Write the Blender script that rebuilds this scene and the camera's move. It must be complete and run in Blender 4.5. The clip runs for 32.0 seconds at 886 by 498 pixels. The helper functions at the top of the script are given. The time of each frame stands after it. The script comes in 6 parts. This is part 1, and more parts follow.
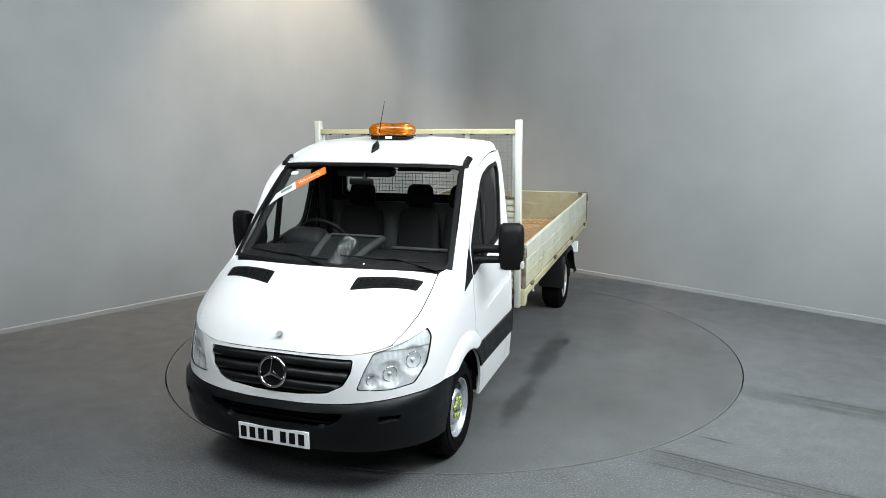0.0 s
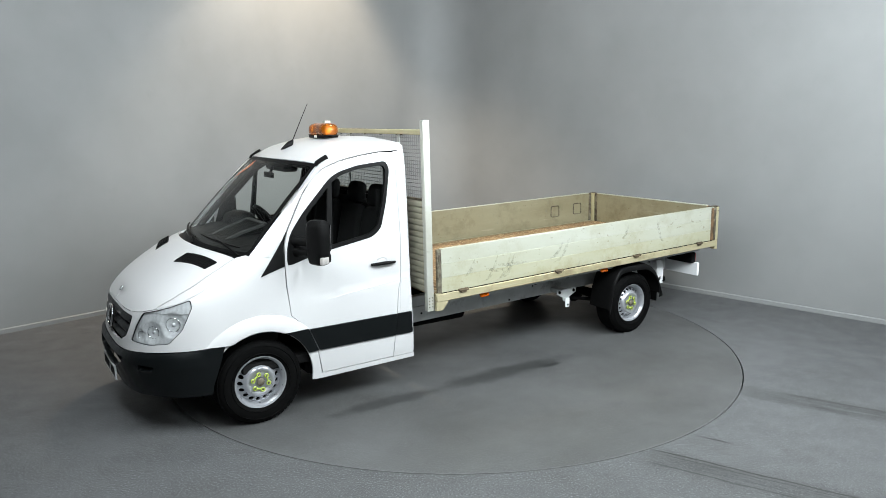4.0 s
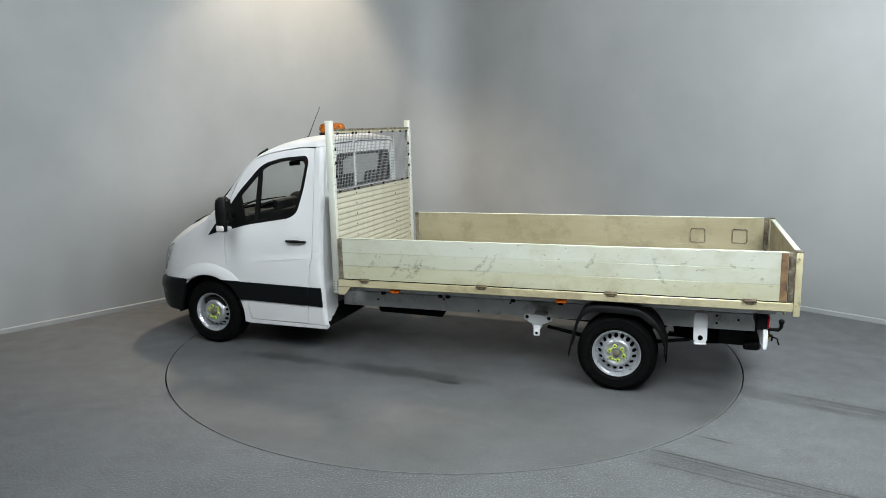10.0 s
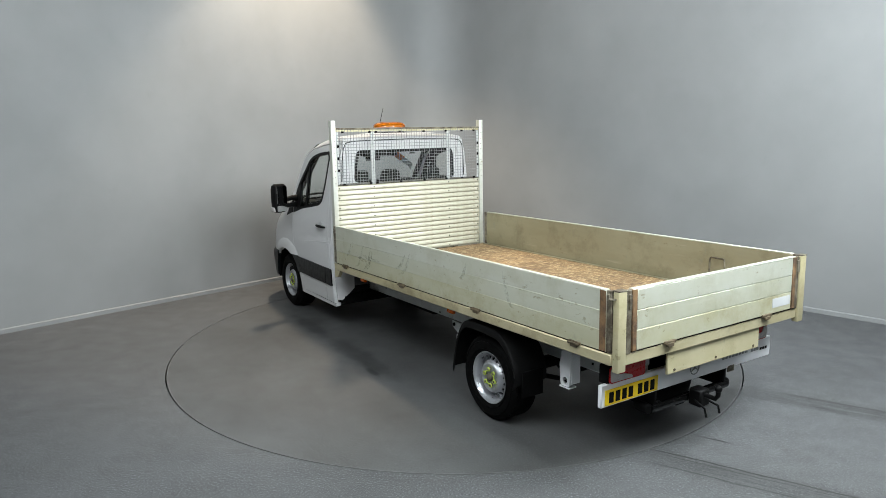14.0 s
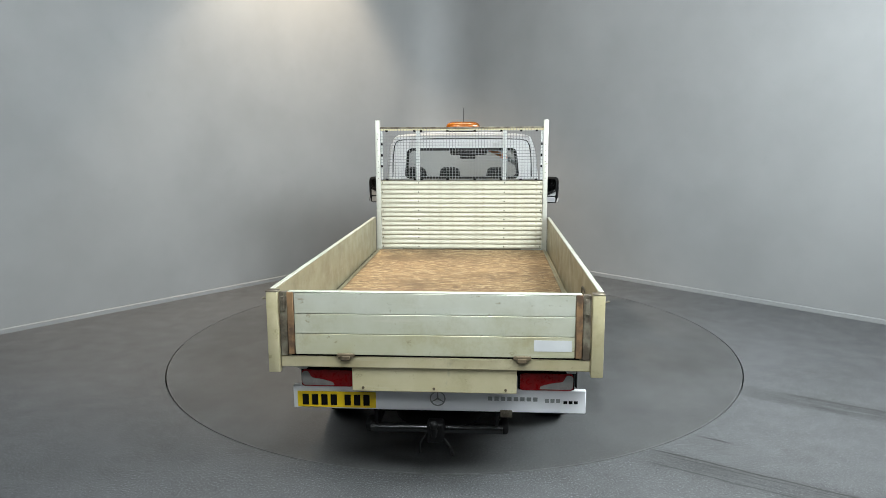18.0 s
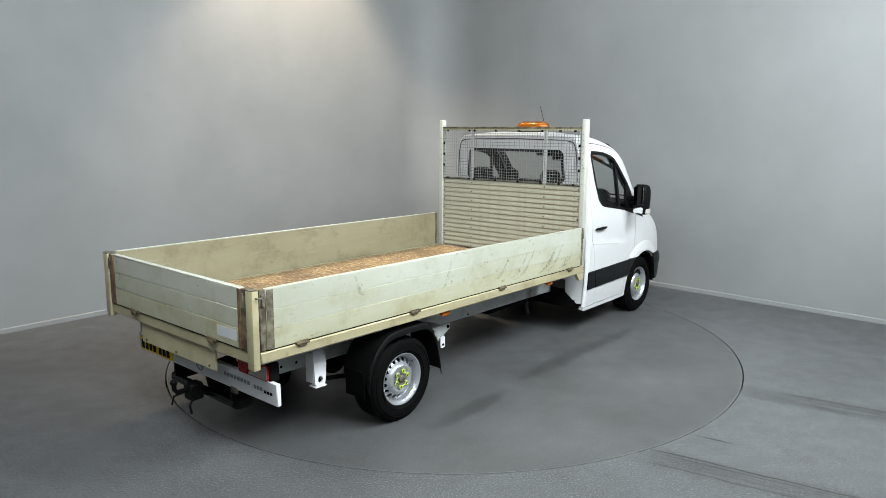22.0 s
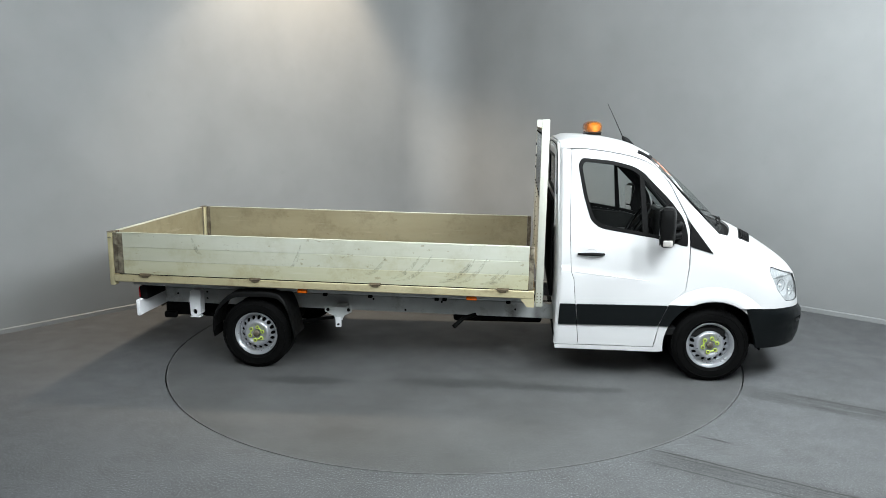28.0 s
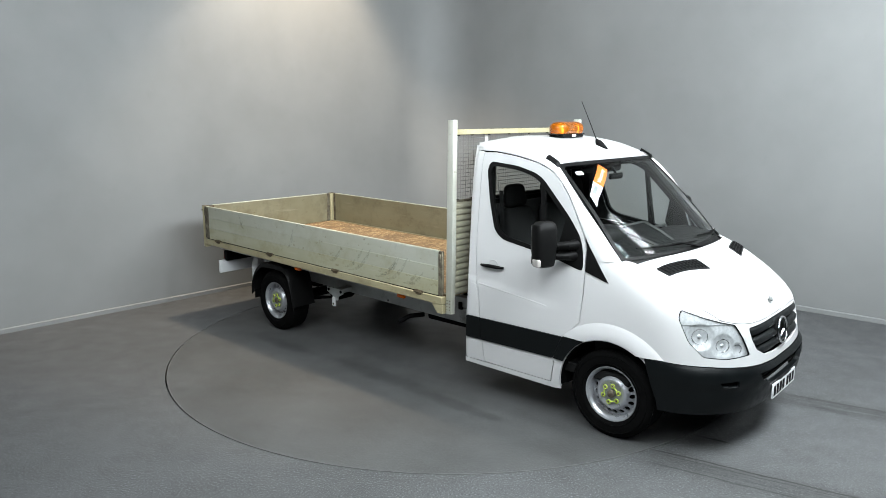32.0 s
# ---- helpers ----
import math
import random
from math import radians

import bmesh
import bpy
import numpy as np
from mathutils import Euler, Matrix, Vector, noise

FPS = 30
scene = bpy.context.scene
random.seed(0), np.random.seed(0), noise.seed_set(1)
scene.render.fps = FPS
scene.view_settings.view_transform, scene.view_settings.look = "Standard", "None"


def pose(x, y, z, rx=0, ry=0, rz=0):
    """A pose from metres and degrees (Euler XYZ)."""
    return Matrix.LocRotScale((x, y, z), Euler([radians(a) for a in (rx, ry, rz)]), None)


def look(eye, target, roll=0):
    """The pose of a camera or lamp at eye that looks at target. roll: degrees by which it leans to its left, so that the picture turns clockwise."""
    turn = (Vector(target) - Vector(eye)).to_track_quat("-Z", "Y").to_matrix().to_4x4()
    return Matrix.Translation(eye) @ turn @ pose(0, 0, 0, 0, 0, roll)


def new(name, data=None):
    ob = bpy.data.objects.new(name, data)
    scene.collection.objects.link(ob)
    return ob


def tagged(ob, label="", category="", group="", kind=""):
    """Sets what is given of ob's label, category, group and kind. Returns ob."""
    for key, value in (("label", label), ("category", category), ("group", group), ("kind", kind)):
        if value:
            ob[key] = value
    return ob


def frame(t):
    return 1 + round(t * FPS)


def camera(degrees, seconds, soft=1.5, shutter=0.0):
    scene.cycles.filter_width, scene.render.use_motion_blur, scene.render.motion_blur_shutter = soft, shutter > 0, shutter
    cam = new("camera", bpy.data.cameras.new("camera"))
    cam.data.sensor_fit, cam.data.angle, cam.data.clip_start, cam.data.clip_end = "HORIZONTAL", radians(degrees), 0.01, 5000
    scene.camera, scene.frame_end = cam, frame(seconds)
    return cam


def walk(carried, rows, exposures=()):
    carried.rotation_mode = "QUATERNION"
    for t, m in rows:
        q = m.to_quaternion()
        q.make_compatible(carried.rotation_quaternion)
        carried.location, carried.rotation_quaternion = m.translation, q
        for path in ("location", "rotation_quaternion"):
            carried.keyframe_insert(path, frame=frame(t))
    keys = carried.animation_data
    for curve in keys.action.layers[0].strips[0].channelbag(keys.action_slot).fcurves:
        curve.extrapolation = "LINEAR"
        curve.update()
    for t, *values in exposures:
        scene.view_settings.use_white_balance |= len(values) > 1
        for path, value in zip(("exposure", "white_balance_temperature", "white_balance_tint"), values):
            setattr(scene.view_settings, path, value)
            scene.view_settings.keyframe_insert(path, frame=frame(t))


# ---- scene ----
cam = camera(64.89, 32.0, soft=0.75)
from mathutils.geometry import delaunay_2d_cdt

EYE = Vector((0.0, -7.375, 2.39))
YAW, PITCH = radians(0.788), radians(-10.449)
AHEAD = Vector((-math.sin(YAW) * math.cos(PITCH), math.cos(YAW) * math.cos(PITCH), math.sin(PITCH)))
walk(cam, [(0.0, look(EYE, EYE + AHEAD, -0.347)), (32.0, look(EYE, EYE + AHEAD, -0.347))])

# ---- light ----
world = bpy.data.worlds.new("world")
scene.world = world
world.use_nodes = True
world.node_tree.nodes["Background"].inputs[0].default_value = (0.5, 0.52, 0.55, 1)
world.node_tree.nodes["Background"].inputs[1].default_value = 0.01
scene.view_settings.exposure = 0.0

CORNER = (-0.241, 5.576)      # inner corner of the two walls
UX, UY = math.cos(radians(-43.1)), math.sin(radians(-43.1))      # along the right wall
VX, VY = math.cos(radians(-133.1)), math.sin(radians(-133.1))    # along the left wall
ROOM, HIGH = 13.5, 7.0


def room_at(u, v, z=0.0):
    return Vector((CORNER[0] + UX * u + VX * v, CORNER[1] + UY * u + VY * v, z))


def area_lamp(name, at, target, w, h, watts, colour):
    data = bpy.data.lights.new(name, "AREA")
    data.shape, data.size, data.size_y, data.energy, data.color = "RECTANGLE", w, h, watts, colour
    ob = new(name, data)
    ob.matrix_world = look(at, target)
    return ob


COOL, WARM = (0.895, 0.98, 1.02), (1.0, 0.835, 0.63)
# hung lamps: place, point looked at, width, length, watts
LAMPS = [((0.0, 0.35, 6.5), (0.0, 0.35, 0.0), 1.0, 0.8, 62)]
LAMPS += [(at, (0.3, 0.1, 1.0), 0.42, 1.6, watts) for at, watts in (((4.85, -1.5, 4.6), 118), ((4.22, -2.62, 4.6), 165), ((3.25, -3.75, 4.6), 185), ((2.21, -4.83, 4.6), 155))]
LAMPS += [(at, (0.0, 0.3, 1.0), 0.42, 1.6, watts) for at, watts in (((0.7, -5.5, 4.6), 90), ((-0.7, -5.4, 4.6), 62), ((-1.86, -4.7, 4.6), 38), ((-2.41, -4.02, 4.6), 32), ((-2.83, -3.18, 4.6), 32))]
# two unseen fill panels behind the camera, added to brighten what faces it
LAMPS += [((3.0, -8.6, 5.0), (-1.2, 1.0, 1.2), 1.2, 0.9, 45), ((-1.8, -9.2, 5.0), (-0.6, 0.0, 0.8), 1.2, 0.9, 30)]
for at, target, w, h, watts in LAMPS:
    down = (Vector(target) - Vector(at)).normalized()
    area_lamp("panel_lamp", Vector(at) + down * 0.02, target, w, h, watts, COOL)
# the warm flood beside the corner lights the wall, the floor and the truck
spot = bpy.data.lights.new("downlight_lamp", "SPOT")
spot.energy, spot.color, spot.spot_size, spot.spot_blend, spot.shadow_soft_size = 1500, WARM, radians(86), 0.5, 0.22
spot_ob = new("downlight_lamp", spot)
DOWNLIGHT = room_at(0.85, 3.02, 6.4)
spot_ob.matrix_world = look(DOWNLIGHT, DOWNLIGHT + Vector((0.0, -0.02, -1.0)))

# ---- materials ----


def srgb(r, g, b):
    return tuple((c / 12.92 if c <= 0.04045 else ((c + 0.055) / 1.055) ** 2.4) for c in (r / 255, g / 255, b / 255)) + (1,)


def grey(v):
    return (v, v, v, 1)


class Nodes:
    """Short hand for one node tree."""

    def __init__(self, name):
        self.mat = bpy.data.materials.new(name)
        self.mat.use_nodes = True
        self.tree = self.mat.node_tree
        self.tree.nodes.clear()
        self.out = self.add("ShaderNodeOutputMaterial")
        self.coords = self.add("ShaderNodeTexCoord").outputs["Object"]

    def add(self, kind, **kw):
        n = self.tree.nodes.new(kind)
        for k, v in kw.items():
            if k == "operation":
                n.operation = v
            elif k == "blend_type":
                n.blend_type = v
            elif k == "data_type":
                n.data_type = v
        return n

    def link(self, a, b):
        self.tree.links.new(a, b)

    def put(self, socket, v):
        if hasattr(v, "links"):
            self.link(v, socket)
        else:
            socket.default_value = v

    def math(self, op, a, b=0.0, clamp=False):
        n = self.add("ShaderNodeMath", operation=op)
        n.use_clamp = clamp
        self.put(n.inputs[0], a)
        self.put(n.inputs[1], b)
        return n.outputs[0]

    def mapped(self, scale=(1, 1, 1), at=(0, 0, 0), turn=(0, 0, 0), vec=None):
        n = self.add("ShaderNodeMapping")
        self.link(vec or self.coords, n.inputs[0])
        n.inputs["Scale"].default_value, n.inputs["Location"].default_value, n.inputs["Rotation"].default_value = scale, at, turn
        return n.outputs[0]

    def noise(self, scale, detail=4.0, rough=0.55, vec=None):
        n = self.add("ShaderNodeTexNoise")
        self.link(vec or self.coords, n.inputs["Vector"])
        n.inputs["Scale"].default_value, n.inputs["Detail"].default_value, n.inputs["Roughness"].default_value = scale, detail, rough
        return n.outputs["Fac"]

    def ramp(self, fac, lo, hi, a=0.0, b=1.0):
        n = self.add("ShaderNodeMapRange")
        n.clamp = True
        for i, v in enumerate((fac, lo, hi, a, b)):
            self.put(n.inputs[i], v)
        return n.outputs[0]

    def mix(self, fac, a, b, blend="MIX"):
        n = self.add("ShaderNodeMix", data_type="RGBA", blend_type=blend)
        self.put(n.inputs[0], fac)
        self.put(n.inputs[6], a)
        self.put(n.inputs[7], b)
        return n.outputs[2]

    def bump(self, height, strength=0.2, dist=0.01):
        n = self.add("ShaderNodeBump")
        n.inputs["Strength"].default_value, n.inputs["Distance"].default_value = strength, dist
        self.link(height, n.inputs["Height"])
        return n.outputs[0]

    def finish(self, colour, rough=0.5, metal=0.0, normal=None, coat=0.0, spec=0.5, emit=None):
        b = self.add("ShaderNodeBsdfPrincipled")
        self.put(b.inputs["Base Color"], colour)
        self.put(b.inputs["Roughness"], rough)
        self.put(b.inputs["Metallic"], metal)
        b.inputs["Coat Weight"].default_value = coat
        b.inputs["Coat Roughness"].default_value = 0.08
        b.inputs["Specular IOR Level"].default_value = spec
        if normal is not None:
            self.link(normal, b.inputs["Normal"])
        if emit:
            b.inputs["Emission Color"].default_value, b.inputs["Emission Strength"].default_value = emit[0], emit[1]
        self.link(b.outputs[0], self.out.inputs[0])
        return self.mat


def simple(name, colour, rough=0.5, metal=0.0, vary=0.12, scale=6.0, bump=0.0, bscale=300.0, coat=0.0, dirt=None, dirt_at=(0.55, 0.75), spec=0.5):
    """Paint, plastic, rubber or metal with a soft variation, fine grain and, if given, a second colour in patches."""
    n = Nodes(name)
    f = n.noise(scale, 5.0)
    dark = tuple(c * (1 - vary) for c in colour[:3]) + (1,)
    light = tuple(min(1.0, c * (1 + vary)) for c in colour[:3]) + (1,)
    c = n.mix(n.ramp(f, 0.3, 0.7), dark, light)
    if dirt:
        c = n.mix(n.ramp(n.noise(scale * 0.7 + 1.3, 8.0, 0.65), dirt_at[0], dirt_at[1], 0.0, 0.8), c, dirt)
    r = n.ramp(n.noise(scale * 3, 6.0), 0.3, 0.7, max(rough - 0.08, 0.02), min(rough + 0.1, 1.0))
    nor = n.bump(n.noise(bscale, 2.0), bump, 0.002) if bump else None
    return n.finish(c, r, metal, nor, coat, spec)


def wall_paint():
    n = Nodes("wall_paint")
    c = n.mix(n.ramp(n.noise(0.7, 4.0), 0.35, 0.7), srgb(127, 128, 128), srgb(136, 137, 137))
    c = n.mix(n.ramp(n.noise(3.0, 6.0, 0.7), 0.6, 0.85, 0, 0.35), c, srgb(119, 120, 120))
    return n.finish(c, n.ramp(n.noise(2.0), 0.3, 0.7, 0.5, 0.68), 0, n.bump(n.noise(90.0, 3.0), 0.12, 0.003))


def floor_vinyl():
    """Speckled safety flooring with tyre marks that lead off the turntable."""
    n = Nodes("floor_vinyl")
    base = n.mix(n.ramp(n.noise(0.5, 3.0), 0.3, 0.7), srgb(75, 76, 76), srgb(87, 88, 89))
    base = n.mix(n.ramp(n.noise(2.4, 6.0, 0.7, n.mapped(at=(1, 4, 2))), 0.5, 0.75, 0, 0.45), base, srgb(66, 65, 62))
    base = n.mix(n.ramp(n.noise(75.0, 5.0, 0.85), 0.53, 0.64, 0, 0.7), base, srgb(152, 154, 157))
    base = n.mix(n.ramp(n.noise(64.0, 4.0, 0.8, n.mapped(at=(3, 7, 1))), 0.53, 0.64, 0, 0.7), base, srgb(28, 29, 31))
    # marks run along a line at -32 degrees, as bundles of thin streaks
    v = n.mapped(turn=(0, 0, radians(31)))
    s = n.add("ShaderNodeSeparateXYZ")
    n.link(v, s.inputs[0])
    wob = n.math("MULTIPLY", n.math("SUBTRACT", n.noise(2.5, 3.0), 0.5), 0.06)
    streak = n.noise(9.0, 7.0, 0.75, n.mapped(scale=(0.16, 5.0, 1), vec=v))
    for y0, half, x0, x1, k in ((0.10, 0.150, 2.97, 9, 0.62), (0.205, 0.010, 3.25, 9, 0.8), (0.185, 0.006, 3.3, 9, 0.7), (0.0, 0.05, 3.0, 3.9, 0.5),
                                (-1.56, 0.150, 2.53, 9, 0.6), (-1.455, 0.012, 2.56, 9, 0.85), (-1.50, 0.007, 2.62, 9, 0.6), (-1.66, 0.012, 2.62, 9, 0.6), (-1.055, 0.016, 2.84, 3.10, 0.9)):
        d = n.math("ABSOLUTE", n.math("ADD", n.math("SUBTRACT", s.outputs[1], y0), wob))
        m = n.ramp(d, half * 0.45, half * 1.2, 1, 0)
        m = n.math("MULTIPLY", m, n.ramp(s.outputs[0], x0 - 0.06, x0 + 0.10))
        m = n.math("MULTIPLY", m, n.ramp(s.outputs[0], x1 - 0.1, x1, 1, 0))
        g = n.ramp(streak, 0.38, 0.62) if half > 0.03 else n.ramp(streak, 0.25, 0.45)
        base = n.mix(n.math("MULTIPLY", n.math("MULTIPLY", m, g), k), base, srgb(40, 40, 38))
    h = n.noise(150.0, 3.0)
    return n.finish(base, n.ramp(n.noise(5.0), 0.3, 0.7, 0.45, 0.62), 0, n.bump(h, 0.3, 0.003), 0.0, 0.25)


def disc_vinyl():
    n = Nodes("turntable_vinyl")
    base = n.mix(n.ramp(n.noise(0.9, 4.0), 0.3, 0.7), srgb(68, 68, 67), srgb(85, 86, 86))
    base = n.mix(n.ramp(n.noise(70.0, 5.0, 0.85), 0.52, 0.62, 0, 0.55), base, srgb(116, 117, 118))
    base = n.mix(n.ramp(n.noise(60.0, 4.0, 0.8, n.mapped(at=(6, 2, 1))), 0.54, 0.62, 0, 0.45), base, srgb(44, 44, 45))
    base = n.mix(n.ramp(n.noise(2.2, 8.0, 0.7, n.mapped(scale=(0.4, 1.6, 1))), 0.54, 0.72, 0, 0.4), base, srgb(58, 58, 57))
    base = n.mix(n.ramp(n.noise(1.3, 7.0, 0.75, n.mapped(scale=(0.7, 1.8, 1), at=(4, 1, 0))), 0.5, 0.7, 0, 0.35), base, srgb(84, 85, 84))
    # drips and wet tyre marks along the left side, fainter dark patches along the right
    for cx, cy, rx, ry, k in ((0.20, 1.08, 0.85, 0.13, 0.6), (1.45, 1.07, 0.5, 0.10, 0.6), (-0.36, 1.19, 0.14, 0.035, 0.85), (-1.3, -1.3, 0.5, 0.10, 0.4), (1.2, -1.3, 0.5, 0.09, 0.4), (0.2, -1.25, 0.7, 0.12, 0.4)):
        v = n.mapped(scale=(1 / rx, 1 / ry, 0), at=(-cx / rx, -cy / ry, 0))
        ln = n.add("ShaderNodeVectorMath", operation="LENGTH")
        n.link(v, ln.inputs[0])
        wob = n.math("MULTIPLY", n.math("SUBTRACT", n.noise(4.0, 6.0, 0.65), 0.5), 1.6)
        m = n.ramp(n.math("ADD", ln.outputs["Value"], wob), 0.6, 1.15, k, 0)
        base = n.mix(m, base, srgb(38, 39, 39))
    return n.finish(base, n.ramp(n.noise(3.0, 5.0), 0.3, 0.7, 0.36, 0.52), 0, n.bump(n.noise(160.0, 3.0), 0.25, 0.002), 0.0, 0.25)


def board_metal(name, a, b, stain, amount=0.5, along="X"):
    """Old coated aluminium: pale, yellowed in patches, scraped."""
    n = Nodes(name)
    sc = (0.5, 2, 2.2) if along == "X" else (2, 0.5, 2.2)
    c = n.mix(n.ramp(n.noise(1.6, 5.0, 0.6, n.mapped(scale=sc)), 0.3, 0.7), a, b)
    c = n.mix(n.ramp(n.noise(2.6, 9.0, 0.72, n.mapped(at=(3, 1, 5))), 0.50, 0.80, 0, amount), c, stain)
    scr = n.noise(14.0, 3.0, 0.6, n.mapped(scale=(0.12, 0.12, 1.6)) if along == "X" else n.mapped(scale=(0.12, 0.12, 1.6)))
    c = n.mix(n.ramp(scr, 0.64, 0.74, 0, 0.14), c, srgb(214, 212, 198))
    c = n.mix(n.ramp(n.noise(17.0, 5.0, 0.65, n.mapped(scale=(0.7, 0.7, 1.2), at=(2, 5, 1))), 0.63, 0.70, 0, 0.5), c, srgb(112, 98, 66))
    blot = n.noise(5.0, 4.0, 0.8, n.mapped(scale=(1.5, 1.5, 0.8), turn=(0, 0.6, 0), at=(9, 2, 4)))
    c = n.mix(n.ramp(blot, 0.64, 0.74, 0, 0.3), c, srgb(120, 122, 116))
    return n.finish(c, n.ramp(n.noise(6.0, 5.0), 0.3, 0.7, 0.32, 0.55), 0.25, n.bump(n.noise(40.0, 4.0), 0.06, 0.003))


def plywood():
    n = Nodes("worn_plywood")
    v = n.mapped(scale=(1.0, 0.45, 1))
    c = n.mix(n.ramp(n.noise(2.6, 7.0, 0.65, v), 0.32, 0.66), srgb(146, 118, 80), srgb(102, 76, 47))
    c = n.mix(n.ramp(n.noise(9.0, 8.0, 0.75, n.mapped(scale=(1.4, 0.5, 1), at=(5, 0, 0))), 0.52, 0.68, 0, 0.8), c, srgb(104, 72, 46))
    c = n.mix(n.ramp(n.noise(26.0, 6.0, 0.8, n.mapped(scale=(1.6, 0.35, 1), at=(0, 8, 0))), 0.50, 0.57, 0, 0.8), c, srgb(184, 162, 124))
    c = n.mix(n.ramp(n.noise(34.0, 6.0, 0.8, n.mapped(scale=(1.8, 0.4, 1), at=(4, 2, 0))), 0.515, 0.58, 0, 0.8), c, srgb(62, 46, 29))
    c = n.mix(n.ramp(n.noise(1.1, 4.0, 0.6, n.mapped(at=(1, 3, 0))), 0.52, 0.68, 0, 0.75), c, srgb(84, 63, 41))
    return n.finish(c, 0.75, 0, n.bump(n.noise(60.0, 6.0, 0.7), 0.35, 0.004))


def clear_glass(name, tint, gloss_rough=0.02):
    n = Nodes(name)
    t = n.add("ShaderNodeBsdfTransparent")
    t.inputs[0].default_value = tint
    g = n.add("ShaderNodeBsdfGlossy")
    g.inputs["Roughness"].default_value = gloss_rough
    lw = n.add("ShaderNodeLayerWeight")
    lw.inputs[0].default_value = 0.5
    gloss = n.math("ADD", n.math("MULTIPLY", n.math("POWER", lw.outputs["Facing"], 4.0), 0.55), 0.009)
    m = n.add("ShaderNodeMixShader")
    n.link(gloss, m.inputs[0])
    n.link(t.outputs[0], m.inputs[1])
    n.link(g.outputs[0], m.inputs[2])
    n.link(m.outputs[0], n.out.inputs[0])
    return n.mat


WALL, FLOOR, DISC = wall_paint(), floor_vinyl(), disc_vinyl()
RING = simple("ring_metal", srgb(96, 96, 96), 0.6, 0.1, vary=0.25, scale=14)
# unseen back walls and ceiling, kept dark to cut bounced fill light
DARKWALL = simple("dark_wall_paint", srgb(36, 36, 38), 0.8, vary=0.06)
CEILING = simple("unseen_ceiling_dark", srgb(62, 62, 64), 0.8, vary=0.04)
PANEL_FRAME = simple("lamp_frame", grey(0.7), 0.4)
GLOW = Nodes("lamp_diffuser").finish(grey(0.8), 0.5, emit=((0.95, 0.98, 1, 1), 6.0))
WHITE_NODES = Nodes("white_paint")
WHITE = WHITE_NODES.finish(WHITE_NODES.mix(WHITE_NODES.ramp(WHITE_NODES.noise(0.8, 2.0), 0.3, 0.7), grey(0.525), grey(0.555)), 0.36, coat=0.35)
LINER = simple("cab_liner", grey(0.010), 0.8, vary=0.2, spec=0.12)
BLACK = simple("black_plastic", grey(0.0035), 0.5, vary=0.2, bump=0.25, bscale=500, spec=0.12)
BUMPER = simple("bumper_plastic", srgb(10, 13, 14), 0.36, vary=0.12, bump=0.12, bscale=500, spec=0.22)
GLOSSY = simple("gloss_black", grey(0.006), 0.15, vary=0.1, spec=0.3)
RUBBER = simple("tyre_rubber", grey(0.0025), 0.75, vary=0.25, scale=14, dirt=grey(0.005), spec=0.06)
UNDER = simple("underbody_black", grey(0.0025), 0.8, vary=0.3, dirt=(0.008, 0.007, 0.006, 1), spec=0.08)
CHASSIS = simple("chassis_grey", srgb(194, 197, 196), 0.5, 0.1, vary=0.1, dirt=srgb(112, 110, 102))
STEEL = simple("wheel_silver", srgb(172, 174, 178), 0.32, 0.6, vary=0.06, dirt=srgb(140, 138, 134))
CHROME = simple("chrome", grey(0.75), 0.12, 1.0, vary=0.04)
GALV = simple("galvanised_steel", srgb(142, 145, 144), 0.45, 0.5, vary=0.15)
BOARD = board_metal("side_board_coating", srgb(189, 191, 179), srgb(177, 178, 160), srgb(146, 138, 104), 0.55)
MIDBOARD = board_metal("middle_board_coating", srgb(186, 188, 173), srgb(175, 175, 153), srgb(146, 136, 98), 0.65)
LOWBOARD = board_metal("lower_board_coating", srgb(184, 184, 163), srgb(173, 170, 140), srgb(140, 124, 80), 0.8)
# inner faces of the boards: darker and browner than the outer planks
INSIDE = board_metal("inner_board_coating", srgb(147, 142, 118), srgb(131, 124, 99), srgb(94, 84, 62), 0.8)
CREAM = board_metal("cream_coating", srgb(190, 182, 150), srgb(176, 167, 130), srgb(128, 112, 74), 0.65)
RAIL = board_metal("rail_coating", srgb(182, 174, 144), srgb(166, 156, 122), srgb(100, 84, 56), 0.9)
SLAT = board_metal("slat_coating", srgb(175, 173, 156), srgb(158, 154, 135), srgb(112, 100, 76), 0.8, "Y")
POST = board_metal("post_coating", srgb(188, 189, 181), srgb(176, 176, 163), srgb(150, 140, 110), 0.45)
STRUT = board_metal("strut_steel", srgb(196, 199, 198), srgb(176, 178, 174), srgb(120, 112, 92), 0.5)
RUST = simple("rusty_latch", srgb(88, 76, 56), 0.75, 0.1, vary=0.3, scale=9, dirt=srgb(50, 42, 32), dirt_at=(0.45, 0.65), bump=0.3, bscale=80)
LATCH = simple("worn_latch_steel", srgb(116, 110, 94), 0.6, 0.2, vary=0.25, scale=14, dirt=srgb(54, 42, 30), dirt_at=(0.42, 0.58))
BROWN = simple("brown_rust", srgb(112, 86, 58), 0.8, 0.0, vary=0.3, scale=12, dirt=srgb(62, 46, 34), dirt_at=(0.44, 0.6))
PLY = plywood()
AMBER_NODES = Nodes("amber_plastic")
AMBER = AMBER_NODES.finish(AMBER_NODES.mix(AMBER_NODES.ramp(AMBER_NODES.noise(9.0, 4.0), 0.35, 0.65), (0.40, 0.095, 0.002, 1), (0.52, 0.145, 0.006, 1)), 0.12, spec=0.5)
